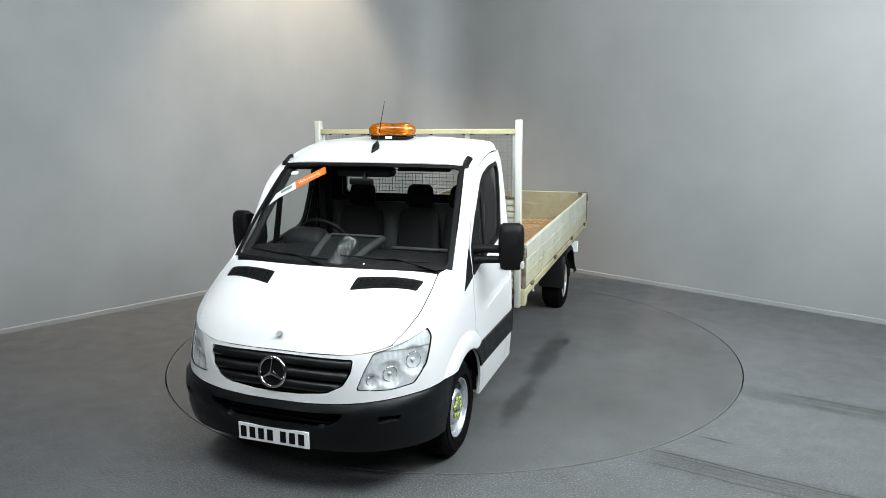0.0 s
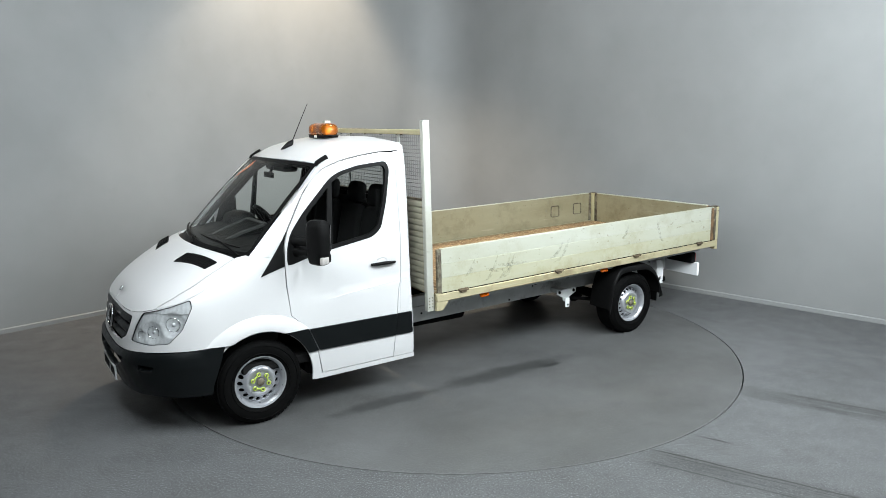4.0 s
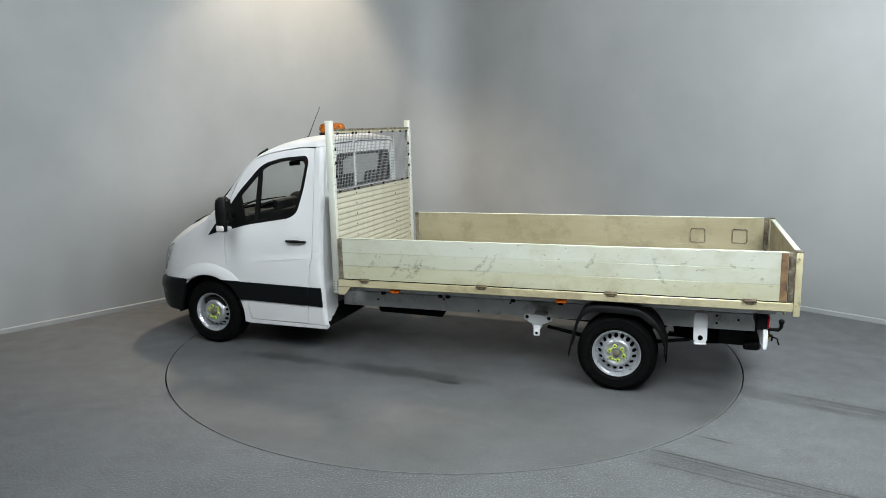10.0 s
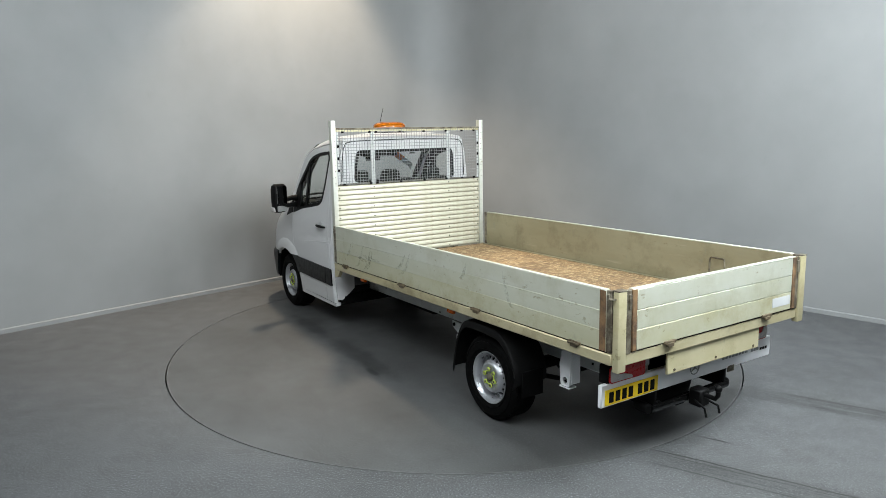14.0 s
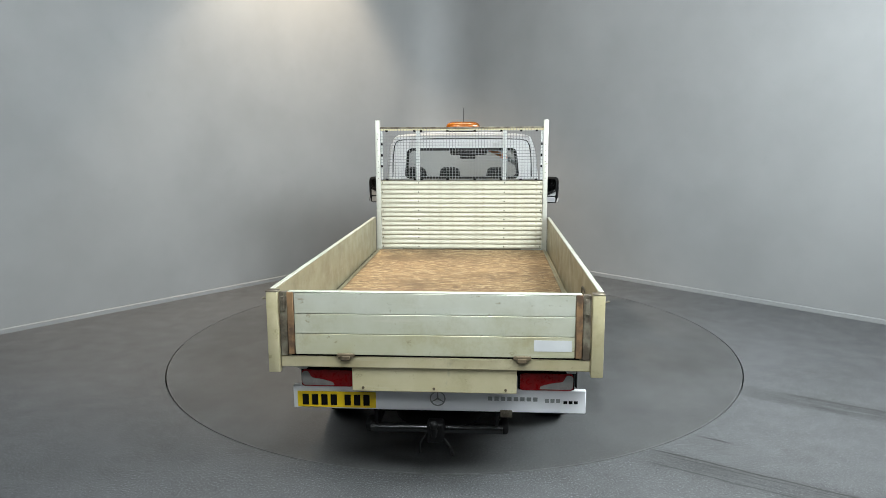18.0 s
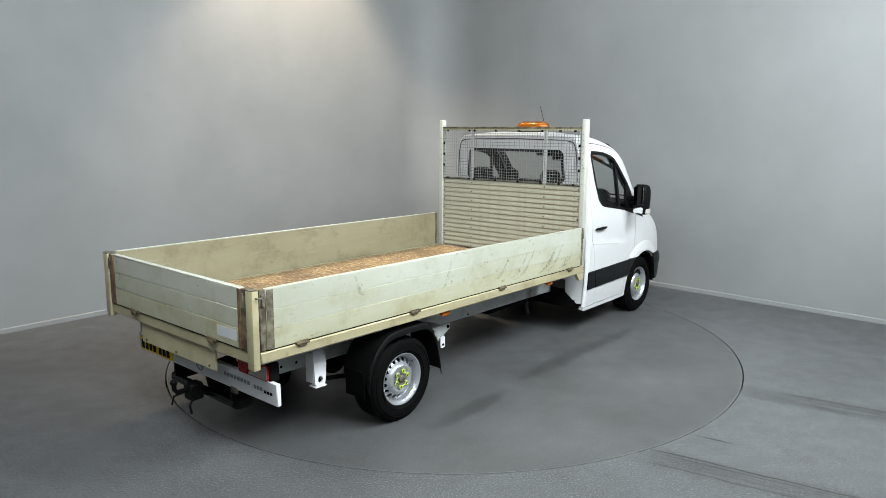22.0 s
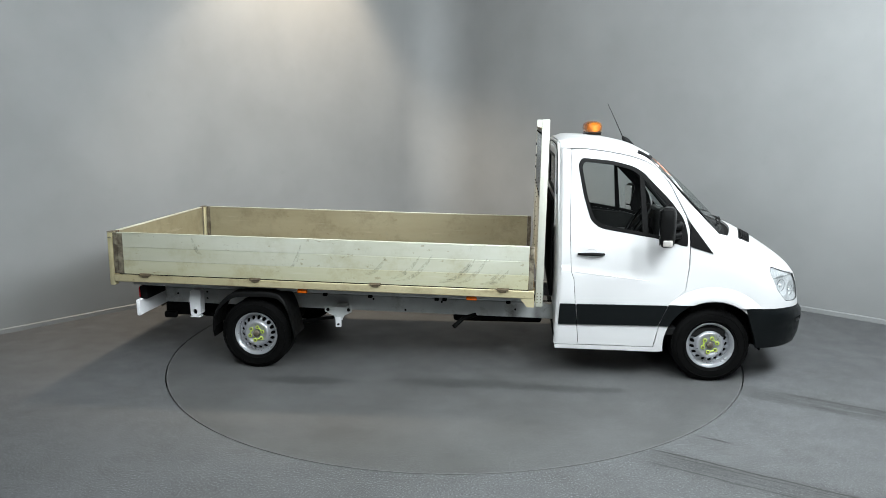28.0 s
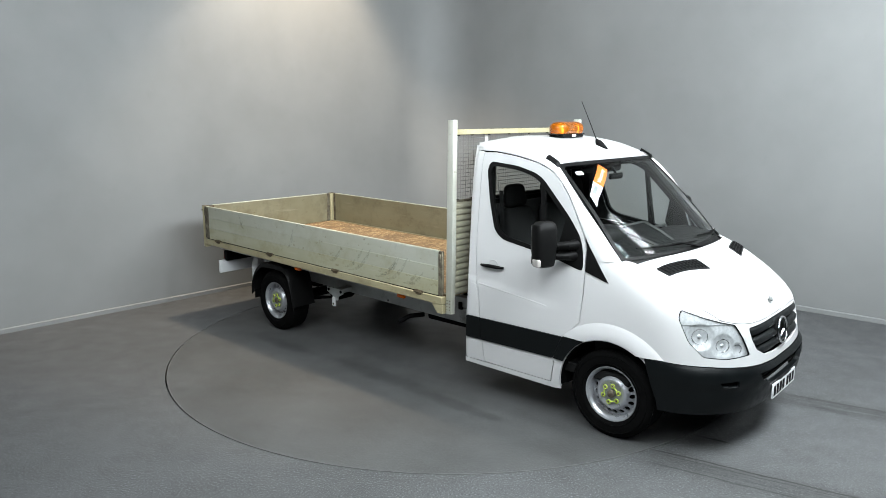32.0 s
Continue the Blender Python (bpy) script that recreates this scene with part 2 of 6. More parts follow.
AMBER.node_tree.nodes["Principled BSDF"].inputs["Transmission Weight"].default_value = 0.55
ORANGE = simple("orange_reflector", srgb(240, 110, 10), 0.25, vary=0.08)
RED = simple("red_lamp", srgb(158, 5, 12), 0.3, vary=0.2, scale=20, coat=0.08, spec=0.25)
LAMPWHITE = simple("clear_lamp", srgb(166, 162, 158), 0.2, vary=0.12, scale=20, coat=0.4)
YELLOW = simple("yellow_plate", srgb(236, 200, 20), 0.4, vary=0.04)
PLATE = simple("white_plate", srgb(225, 226, 228), 0.4, vary=0.03)
INK = simple("black_ink", grey(0.005), 0.6, spec=0.1)
LIME = simple("lime_plastic", srgb(170, 190, 76), 0.45, vary=0.06)
SEAT = simple("seat_fabric", grey(0.010), 0.95, vary=0.08, scale=30, bump=0.2, bscale=250, spec=0.15)
DASH = simple("dash_plastic", grey(0.008), 0.65, vary=0.2, bump=0.2, bscale=350, spec=0.18)
DASHTRIM = simple("dash_arm_trim", grey(0.032), 0.55, vary=0.1)
DASHGREY = simple("dash_trim", grey(0.075), 0.5, vary=0.1)
STICKER = simple("orange_sticker", srgb(220, 106, 22), 0.5, vary=0.05)
PATCH = simple("pale_patch", srgb(184, 186, 186), 0.5, vary=0.05)
STICKWHITE = simple("white_sticker", srgb(226, 226, 226), 0.5, vary=0.03)
REFLECT = simple("lamp_reflector", grey(0.56), 0.34, 0.25, vary=0.12, scale=40)
WIRE = simple("mesh_wire", srgb(120, 122, 122), 0.5, 0.3, vary=0.12)
MIRROR = simple("mirror_glass", grey(0.8), 0.03, 1.0, vary=0.0)
GLASS = clear_glass("window_glass", (0.90, 0.93, 0.92, 1))
TINTED = clear_glass("rear_window_glass", (0.90, 0.92, 0.92, 1))


def scuff_paint():
    """Dark rubbed marks that fade out in grains."""
    n = Nodes("scuff_rubber")
    t = n.add("ShaderNodeBsdfTransparent")
    d = n.add("ShaderNodeBsdfDiffuse")
    d.inputs[0].default_value = srgb(112, 110, 94)
    m = n.add("ShaderNodeMixShader")
    n.link(n.ramp(n.noise(22.0, 5.0, 0.7), 0.42, 0.68, 0.0, 0.4), m.inputs[0])
    n.link(t.outputs[0], m.inputs[1])
    n.link(d.outputs[0], m.inputs[2])
    n.link(m.outputs[0], n.out.inputs[0])
    return n.mat


SCUFF = scuff_paint()
LENS = clear_glass("headlamp_lens", (0.90, 0.92, 0.93, 1))

# ---- mesh helpers ----


def link_mesh(name, bm, materials, parent=None, label="", smooth=38.0, kind=""):
    me = bpy.data.meshes.new(name)
    bm.normal_update()
    bm.to_mesh(me)
    bm.free()
    for m in (materials if isinstance(materials, (list, tuple)) else [materials]):
        me.materials.append(m)
    me.shade_smooth()
    me.set_sharp_from_angle(angle=radians(smooth))
    ob = new(name, me)
    if parent:
        ob.parent = parent
    return tagged(ob, label, kind=kind)


def part(name, bm, material, parent, label="", smooth=38.0, kind=""):
    return link_mesh(name, bm, material, parent, label, smooth, kind)


def box(bm, x0, x1, y0, y1, z0, z1, bevel=0.0, seg=1):
    made = bmesh.ops.create_cube(bm, size=1.0)["verts"]
    for v in made:
        v.co = Vector(((x0 + x1) / 2 + v.co.x * (x1 - x0), (y0 + y1) / 2 + v.co.y * (y1 - y0), (z0 + z1) / 2 + v.co.z * (z1 - z0)))
    if bevel:
        edges = list({e for v in made for e in v.link_edges})
        bmesh.ops.bevel(bm, geom=edges, offset=bevel, segments=seg, affect="EDGES", profile=0.5)


def boxed(*a, **k):
    bm = bmesh.new()
    box(bm, *a, **k)
    return bm


def sweep(bm, pts, r, seg=8, closed=False, caps=True):
    """A round rod of radius r (or radii) along points."""
    pts = [Vector(p) for p in pts]
    n = len(pts)
    rs = r if isinstance(r, (list, tuple)) else [r] * n
    rings, up = [], None
    for i, p in enumerate(pts):
        a, b = pts[(i - 1) % n] if (closed or i) else p, pts[(i + 1) % n] if (closed or i < n - 1) else p
        d = (b - a).normalized()
        if up is None:
            up = Vector((0, 0, 1)) if abs(d.z) < 0.9 else Vector((1, 0, 0))
        side = d.cross(up).normalized()
        up = side.cross(d).normalized()
        rings.append([bm.verts.new(p + (side * math.cos(k * math.tau / seg) + up * math.sin(k * math.tau / seg)) * rs[i]) for k in range(seg)])
    for i in range(n if closed else n - 1):
        A, B = rings[i], rings[(i + 1) % n]
        for k in range(seg):
            bm.faces.new((A[k], A[(k + 1) % seg], B[(k + 1) % seg], B[k]))
    if caps and not closed:
        bm.faces.new(list(reversed(rings[0])))
        bm.faces.new(rings[-1])


def lathe(bm, profile, at, seg=40, axis="Y", sign=1):
    """Turn (radius, along) pairs round an axis through the point at."""
    at = Vector(at)
    rings = []
    for r, a in profile:
        ring = []
        for k in range(seg):
            c, s = math.cos(k * math.tau / seg) * r, math.sin(k * math.tau / seg) * r
            ring.append(bm.verts.new(at + (Vector((c, a * sign, s)) if axis == "Y" else Vector((c, s, a * sign)) if axis == "Z" else Vector((a * sign, c, s)))))
        rings.append(ring)
    for A, B in zip(rings, rings[1:]):
        for k in range(seg):
            bm.faces.new((A[k], A[(k + 1) % seg], B[(k + 1) % seg], B[k]))
    bmesh.ops.recalc_face_normals(bm, faces=bm.faces[:])


def inside(loops, p):
    odd = False
    for lp in loops:
        for (x0, y0), (x1, y1) in zip(lp, lp[1:] + lp[:1]):
            if (y0 > p[1]) != (y1 > p[1]) and p[0] < (x1 - x0) * (p[1] - y0) / (y1 - y0) + x0:
                odd = not odd
    return odd


def dense(lp, step):
    out = []
    for a, b in zip(lp, lp[1:] + lp[:1]):
        n = max(1, round(math.dist(a, b) / step))
        out += [(a[0] + (b[0] - a[0]) * i / n, a[1] + (b[1] - a[1]) * i / n) for i in range(n)]
    return out


def rounded(lp, r, seg=4):
    """A polygon with its corners rounded."""
    out = []
    n = len(lp)
    for i in range(n):
        p, a, b = Vector(lp[i]), Vector(lp[i - 1]), Vector(lp[(i + 1) % n])
        d1, d2 = (a - p), (b - p)
        k = min(r, d1.length * 0.45, d2.length * 0.45)
        s, e = p + d1.normalized() * k, p + d2.normalized() * k
        for j in range(seg + 1):
            t = j / seg
            q = s * (1 - t) ** 2 + p * 2 * t * (1 - t) + e * t * t
            out.append((q.x, q.y))
    return out


def sheet(loops, step, f, thick=0.0, flip=False, bm=None, inner=0):
    """A panel: 2D loops (the first the outline, the rest holes) laid onto the surface f(u, v), with thickness inward."""
    bm = bm or bmesh.new()
    loops = [dense(lp, step) for lp in loops]
    pts, edges = [], []
    for lp in loops:
        k = len(pts)
        pts += lp
        edges += [(k + i, k + (i + 1) % len(lp)) for i in range(len(lp))]
    rim = np.array(pts)
    lo, hi = rim.min(0), rim.max(0)
    nx, ny = max(1, int((hi[0] - lo[0]) / step)), max(1, int((hi[1] - lo[1]) / step))
    for i in range(1, nx + 1):
        for j in range(1, ny + 1):
            p = (lo[0] + (hi[0] - lo[0]) * (i - 0.5 + 0.25 * (j % 2)) / nx, lo[1] + (hi[1] - lo[1]) * (j - 0.5) / ny)
            if inside(loops, p) and np.hypot(rim[:, 0] - p[0], rim[:, 1] - p[1]).min() > step * 0.5:
                pts.append(p)
    co, _, tris, *_ = delaunay_2d_cdt([Vector(p) for p in pts], edges, [], 0, 1e-6)
    h = 1e-3
    top, low = [], []
    for c in co:
        p = Vector(f(c.x, c.y))
        top.append(bm.verts.new(p))
        if thick:
            nrm = (Vector(f(c.x + h, c.y)) - Vector(f(c.x - h, c.y))).cross(Vector(f(c.x, c.y + h)) - Vector(f(c.x, c.y - h)))
            if nrm.length < 1e-12:
                nrm = Vector((1, 0, 0))
            nrm.normalize()
            low.append(bm.verts.new(p - nrm * (-thick if flip else thick)))
    count = {}
    for t in tris:
        c = [co[i] for i in t]
        m = ((c[0].x + c[1].x + c[2].x) / 3, (c[0].y + c[1].y + c[2].y) / 3)
        if not inside(loops, m):
            continue
        if (c[1] - c[0]).cross(c[2] - c[0]) < 0:
            t = t[::-1]
        if flip:
            t = t[::-1]
        bm.faces.new([top[i] for i in t])
        if thick:
            fc = bm.faces.new([low[i] for i in reversed(t)])
            fc.material_index = inner
        for a, b in ((t[0], t[1]), (t[1], t[2]), (t[2], t[0])):
            if (b, a) in count:
                del count[(b, a)]
            else:
                count[(a, b)] = 1
    if thick:
        for a, b in count:
            bm.faces.new((top[b], top[a], low[a], low[b]))
    bmesh.ops.delete(bm, geom=[v for v in bm.verts if not v.link_faces], context="VERTS")
    return bm


def curve_at(pts, t):
    """A smooth curve through points, t from 0 to 1."""
    n = len(pts) - 1
    i = min(int(t * n), n - 1)
    u = t * n - i
    p = [Vector(pts[max(0, min(n, i + k))]) for k in (-1, 0, 1, 2)]
    return 0.5 * (2 * p[1] + (p[2] - p[0]) * u + (2 * p[0] - 5 * p[1] + 4 * p[2] - p[3]) * u * u + (3 * p[1] - p[0] - 3 * p[2] + p[3]) * u ** 3)


def solid_strip(bm, rows, thick, closed=False):
    """A grid of points (rows of equal length) made into a shell of that thickness."""
    grid = [[bm.verts.new(p) for p in r] for r in rows]
    fs = []
    for A, B in zip(grid, grid[1:]):
        for k in range(len(A) - 1):
            fs.append(bm.faces.new((A[k], A[k + 1], B[k + 1], B[k])))
    bm.normal_update()
    if thick:
        bmesh.ops.solidify(bm, geom=fs, thickness=thick)


# ---- the studio ----


def build_room():
    # walls that meet in a rounded corner, as one shell of even thickness for each wall
    r, t = 0.85, 0.2
    arc = [(r - r * math.sin(a), r - r * math.cos(a)) for a in [radians(90 * i / 14) for i in range(15)]]
    paths = {"wall_right": [(ROOM, 0.0), (r, 0.0)], "wall_left": [(0.0, r), (0.0, ROOM)],
             "wall_back_right": [(ROOM, ROOM), (ROOM, 0.0)], "wall_back_left": [(0.0, ROOM), (ROOM, ROOM)],
             "wall_corner": [p for p in reversed(arc)]}
    for name, pts in paths.items():
        bm = bmesh.new()
        n = len(pts)
        if name == "wall_corner":
            pts = sorted(arc, key=lambda p: math.atan2(r - p[1], r - p[0]))
            outer = [(p[0] - t * (r - p[0]) / r, p[1] - t * (r - p[1]) / r) for p in pts]
        else:
            a, b = Vector(pts[0]), Vector(pts[1])
            d = (b - a).normalized()
            mid = Vector((ROOM / 2, ROOM / 2)) - a
            nrm = Vector((-d.y, d.x))
            if nrm.dot(mid) > 0:
                nrm = -nrm
            outer = [tuple(Vector(p) + nrm * t) for p in pts]
        grid = []
        for k in range(n):
            grid.append([bm.verts.new(room_at(*q, z)) for q, z in ((pts[k], -0.1), (pts[k], HIGH), (outer[k], HIGH), (outer[k], -0.1))])
        for A, B in zip(grid, grid[1:]):
            for k in range(4):
                bm.faces.new((A[k], A[(k + 1) % 4], B[(k + 1) % 4], B[k]))
        bm.faces.new(grid[0])
        bm.faces.new(grid[-1])
        bmesh.ops.recalc_face_normals(bm, faces=bm.faces[:])
        back = name.startswith("wall_back")
        tagged(link_mesh(name, bm, DARKWALL if back else WALL), "unseen dark grey studio wall behind the camera" if back else "plain pale grey painted studio wall", "wall", kind="structure")
        if name in ("wall_right", "wall_left", "wall_corner"):
            bm = bmesh.new()
            grid = []
            for k in range(n):
                d = Vector(pts[k]) - Vector(outer[k])
                d.normalize()
                q = [tuple(Vector(pts[k]) + d * w) for w in (0.0, 0.016, 0.016, 0.006)]
                grid.append([bm.verts.new(room_at(*p, z)) for p, z in zip(q + [tuple(Vector(pts[k]))], (0.0, 0.0, 0.05, 0.06, 0.06))])
            for A, B in zip(grid, grid[1:]):
                for k in range(5):
                    bm.faces.new((A[k], A[(k + 1) % 5], B[(k + 1) % 5], B[k]))
            bmesh.ops.recalc_face_normals(bm, faces=bm.faces[:])
            tagged(link_mesh("baseboard", bm, WALL), "low pale grey skirting along the wall", "baseboard", kind="structure")
    # floor with a round hole for the turntable
    bm = bmesh.new()
    seg = 160
    ring, outer, low = [], [], []
    for k in range(seg):
        a = k * math.tau / seg
        c, s = math.cos(a), math.sin(a)
        ring.append(bm.verts.new((2.956 * c, 2.956 * s, 0)))
        low.append(bm.verts.new((2.956 * c, 2.956 * s, -0.08)))
        # out to a large square round the room
        k2 = 16.0 / max(abs(c), abs(s))
        outer.append(bm.verts.new((k2 * c, k2 * s, 0)))
    for k in range(seg):
        j = (k + 1) % seg
        bm.faces.new((ring[k], outer[k], outer[j], ring[j]))
        bm.faces.new((low[k], ring[k], ring[j], low[j]))
    tagged(link_mesh("floor", bm, FLOOR), "speckled grey safety vinyl floor with dark tyre marks", "floor", kind="structure")
    bm = bmesh.new()
    box(bm, -3.2, 3.2, -3.2, 3.2, -0.12, -0.082)
    tagged(link_mesh("turntable_pit", bm, UNDER), "dark pit below the turntable", "pit", kind="structure")
    bm = bmesh.new()
    q = [room_at(-0.3, -0.3), room_at(ROOM + 0.3, -0.3), room_at(ROOM + 0.3, ROOM + 0.3), room_at(-0.3, ROOM + 0.3)]
    a = [bm.verts.new((p.x, p.y, HIGH)) for p in q]
    b = [bm.verts.new((p.x, p.y, HIGH + 0.15)) for p in q]
    bm.faces.new(a)
    bm.faces.new(b)
    for k in range(4):
        bm.faces.new((a[k], a[(k + 1) % 4], b[(k + 1) % 4], b[k]))
    bmesh.ops.recalc_face_normals(bm, faces=bm.faces[:])
    tagged(link_mesh("ceiling", bm, CEILING), "unseen studio ceiling, dark grey to cut bounced light", "ceiling", kind="structure")
    # lamps hung from the ceiling out of view; the last two are added fill
    for at, target, w, h, _ in LAMPS:
        lamp = part("studio_light", boxed(-w / 2 - 0.04, w / 2 + 0.04, -h / 2 - 0.04, h / 2 + 0.04, 0.0, 0.09, bevel=0.01), PANEL_FRAME, None)
        tagged(lamp, "flat white light panel hung from the ceiling out of view, two added as fill, lit", "studio light", "studio lights")
        lamp.matrix_world = look(at, target)
        part("diffuser", boxed(-w / 2, w / 2, -h / 2, h / 2, -0.004, 0.0), GLOW, lamp)
        back = lamp.matrix_world.inverted()
        for d in (-0.4, 0.4):
            bm = bmesh.new()
            top = lamp.matrix_world @ Vector((d * w, 0, 0.09))
            sweep(bm, [back @ top, back @ Vector((top.x, top.y, HIGH))], 0.008, 6)
            part("hanger", bm, PANEL_FRAME, lamp)
    bm = bmesh.new()
    lathe(bm, [(0.0, 0.16), (0.07, 0.16), (0.09, 0.14), (0.10, 0.02), (0.09, 0.02), (0.0, 0.03)], DOWNLIGHT, 24, "Z")
    sweep(bm, [DOWNLIGHT + Vector((0, 0, 0.15)), Vector((DOWNLIGHT.x, DOWNLIGHT.y, HIGH))], 0.012, 8)
    tagged(link_mesh("downlight", bm, PANEL_FRAME), "white round downlight hung near the wall, lit", "downlight")
    # turntable disc
    bm = bmesh.new()
    prof = [(0.0, 0.0), (1.0, 0.0), (2.0, 0.0), (2.935, 0.0), (2.935, -0.07), (0.0, -0.07)]
    lathe(bm, prof, (0, 0, 0), 128, "Z")
    bmesh.ops.remove_doubles(bm, verts=bm.verts[:], dist=1e-5)
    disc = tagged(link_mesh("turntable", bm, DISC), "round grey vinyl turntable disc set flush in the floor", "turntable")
    bm = bmesh.new()
    lathe(bm, [(2.935, 0.0005), (2.942, 0.0005), (2.943, -0.002), (2.943, -0.07), (2.935, -0.07)], (0, 0, 0), 160, "Z")
    part("edge_ring", bm, RING, disc, "thin worn metal edge ring")
    return disc


turntable = build_room()

# ---- the truck: x ahead, y to its left, z up; it stands on the turntable ----
truck = new("dropside_truck")
tagged(truck, "white single-cab truck with a worn aluminium dropside bed", "truck")

# the load bed rises slightly to the rear
RAKE = Matrix.Translation((0.8, 0, 0.86)) @ Matrix.Rotation(radians(1.25), 4, "Y") @ Matrix.Translation((-0.8, 0, -0.86))


def bed_part(name, bm, material, parent, label="", smooth=38.0, kind=""):
    bm.transform(RAKE)
    return part(name, bm, material, parent, label, smooth, kind)


def shared(name, mesh_of, parent, m):
    """One more piece on the same mesh."""
    ob = new(name, mesh_of.data)
    ob.parent = parent
    ob.matrix_basis = m
    return ob


def bars(name, parent, material, x, ys, z0, z1, w):
    """A row of plain bars in place of characters."""
    first = part(name, boxed(-0.0015, 0.0015, -w / 2, w / 2, z0, z1), material, parent)
    first.matrix_basis = pose(x, ys[0], 0)
    for y in ys[1:]:
        shared(name, first, parent, pose(x, y, 0))


def build_bed():
    rear, front = -3.15, 0.80
    deck = bed_part("deck", boxed(rear - 0.03, 0.862, -0.995, 0.995, 0.835, 0.866, bevel=0.003), PLY, truck, "worn brown plywood load floor")
    # deck boards: two narrow edge strips that hold the plywood
    for s in (1, -1):
        bed_part("deck_edge", boxed(rear - 0.02, 0.86, s * 0.985 - 0.014, s * 0.985 + 0.014, 0.866, 0.874), INSIDE, deck)
    # outer rails
    for s in (1, -1):
        y0, y1 = sorted((s * 0.995, s * 1.052))
        rail = bed_part("side_rail", boxed(rear - 0.05, 0.855, y0, y1, 0.780, 0.853, bevel=0.006), RAIL, truck, "cream stained bed rail")
        # gusset below the headboard post
        bm = bmesh.new()
        pts = [(0.735, 0.779), (0.735, 0.770), (0.795, 0.70), (0.86, 0.70), (0.86, 0.779)]
        a = [bm.verts.new((x, s * 1.047, z)) for x, z in pts]
        b = [bm.verts.new((x, s * 1.007, z)) for x, z in pts]
        bm.faces.new(a), bm.faces.new(b)
        for k in range(5):
            bm.faces.new((a[k], a[(k + 1) % 5], b[(k + 1) % 5], b[k]))
        bmesh.ops.recalc_face_normals(bm, faces=bm.faces[:])
        bed_part("gusset", bm, RAIL, rail)
    # side boards
    for s in (1, -1):
        yo, yi = s * 1.046, s * 1.016
        a, b = sorted((yo, yi))
        bm = boxed(rear, front, min(a, b) + 0.006, max(a, b) - 0.006, 0.864, 1.252)
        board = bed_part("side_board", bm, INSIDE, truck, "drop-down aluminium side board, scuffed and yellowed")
        for z0, z1, coat in ((0.862, 0.9957, LOWBOARD), (0.9965, 1.1237, MIDBOARD), (1.1245, 1.258, BOARD)):
            bm = bmesh.new()
            ys = sorted((yo, s * 1.036))
            box(bm, rear, front, ys[0], ys[1], z0, z1, bevel=0.002)
            bed_part("plank", bm, coat, board)
        ys = sorted((yi, s * 1.026))
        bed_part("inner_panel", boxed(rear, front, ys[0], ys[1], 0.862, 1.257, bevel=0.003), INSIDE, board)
        bed_part("board_seal", boxed(rear, front, a + 0.006, b - 0.006, 0.8535, 0.8635), UNDER, board)
        bed_part("top_edge", boxed(rear, front, a - 0.001, b + 0.001, 1.258, 1.266, bevel=0.003), BOARD, board)
        # end latches: an upright rusty channel with a handle
        for x0, x1 in ((front + 0.002, front + 0.046), (rear - 0.046, rear - 0.002)):
            bm = boxed(x0, x1, min(yo, yi) + 0.002, max(yo, yi) + 0.002, 0.862, 1.262, bevel=0.004)
            box(bm, x0 + 0.01, x1 - 0.01, min(s * 1.046, s * 1.056), max(s * 1.046, s * 1.056), 1.15, 1.24, bevel=0.003)
            bed_part("latch", bm, LATCH, board, "rusty end latch")
        bm = boxed(rear + 0.002, rear + 0.055, min(s * 1.046, s * 1.0475), max(s * 1.046, s * 1.0475), 0.864, 1.256)
        bed_part("end_strip", bm, BROWN if s > 0 else LATCH, board)
        for x in (-2.88, -1.78, -0.62, 0.57):
            bm = bmesh.new()
            box(bm, x - 0.055, x + 0.055, min(s * 1.045, s * 1.060), max(s * 1.045, s * 1.060), 0.852, 0.872, bevel=0.004)
            box(bm, x - 0.032, x + 0.032, min(s * 1.045, s * 1.066), max(s * 1.045, s * 1.066), 0.832, 0.858, bevel=0.004)
            sweep(bm, [(x - 0.05, s * 1.063, 0.856), (x + 0.05, s * 1.063, 0.856)], 0.009, 8)
            bed_part("hinge", bm, RUST, board)
        # rubbed marks on the outside
        marks = [(-0.02, 0.90, 0.22, 0.30), (0.05, 0.93, 0.20, 0.26), (0.12, 0.90, 0.24, 0.30), (-0.42, 0.90, 0.26, 0.34), (-0.50, 0.92, 0.22, 0.30), (-0.72, 0.95, 0.16, 0.2), (0.42, 0.90, 0.14, 0.2), (0.36, 0.90, 0.12, 0.18),
                 (-1.45, 0.98, 0.22, 0.12), (-2.30, 1.08, 0.16, -0.1)] if s < 0 else [(0.55, 0.98, 0.14, -0.12), (0.32, 0.90, 0.22, -0.16), (0.18, 0.88, 0.24, -0.18), (0.10, 0.90, 0.2, -0.14), (-0.55, 0.95, 0.22, -0.22), (-0.50, 1.0, 0.15, -0.18), (-1.55, 1.08, 0.14, -0.10),
                 (-2.25, 0.96, 0.26, 0.14), (0.0, 0.97, 0.04, 0.3), (-0.2, 1.01, 0.02, 0.36)]
        for mx, mz, dz, dx in marks:
            rows = []
            for k in range(13):
                t = k / 12
                w = 0.019 * math.sin(math.pi * (0.08 + 0.84 * t))
                x, z = mx + dx * t ** 0.7, mz + dz * t ** 1.5
                nx, nz = -dz, dx
                ln = math.hypot(nx, nz)
                rows.append([(x + nx / ln * w, s * 1.0472, z + nz / ln * w), (x - nx / ln * w, s * 1.0472, z - nz / ln * w)])
            bm = bmesh.new()
            solid_strip(bm, rows, 0.0)
            bed_part("scuff", bm, SCUFF, board, "dark rubbed scuff mark")
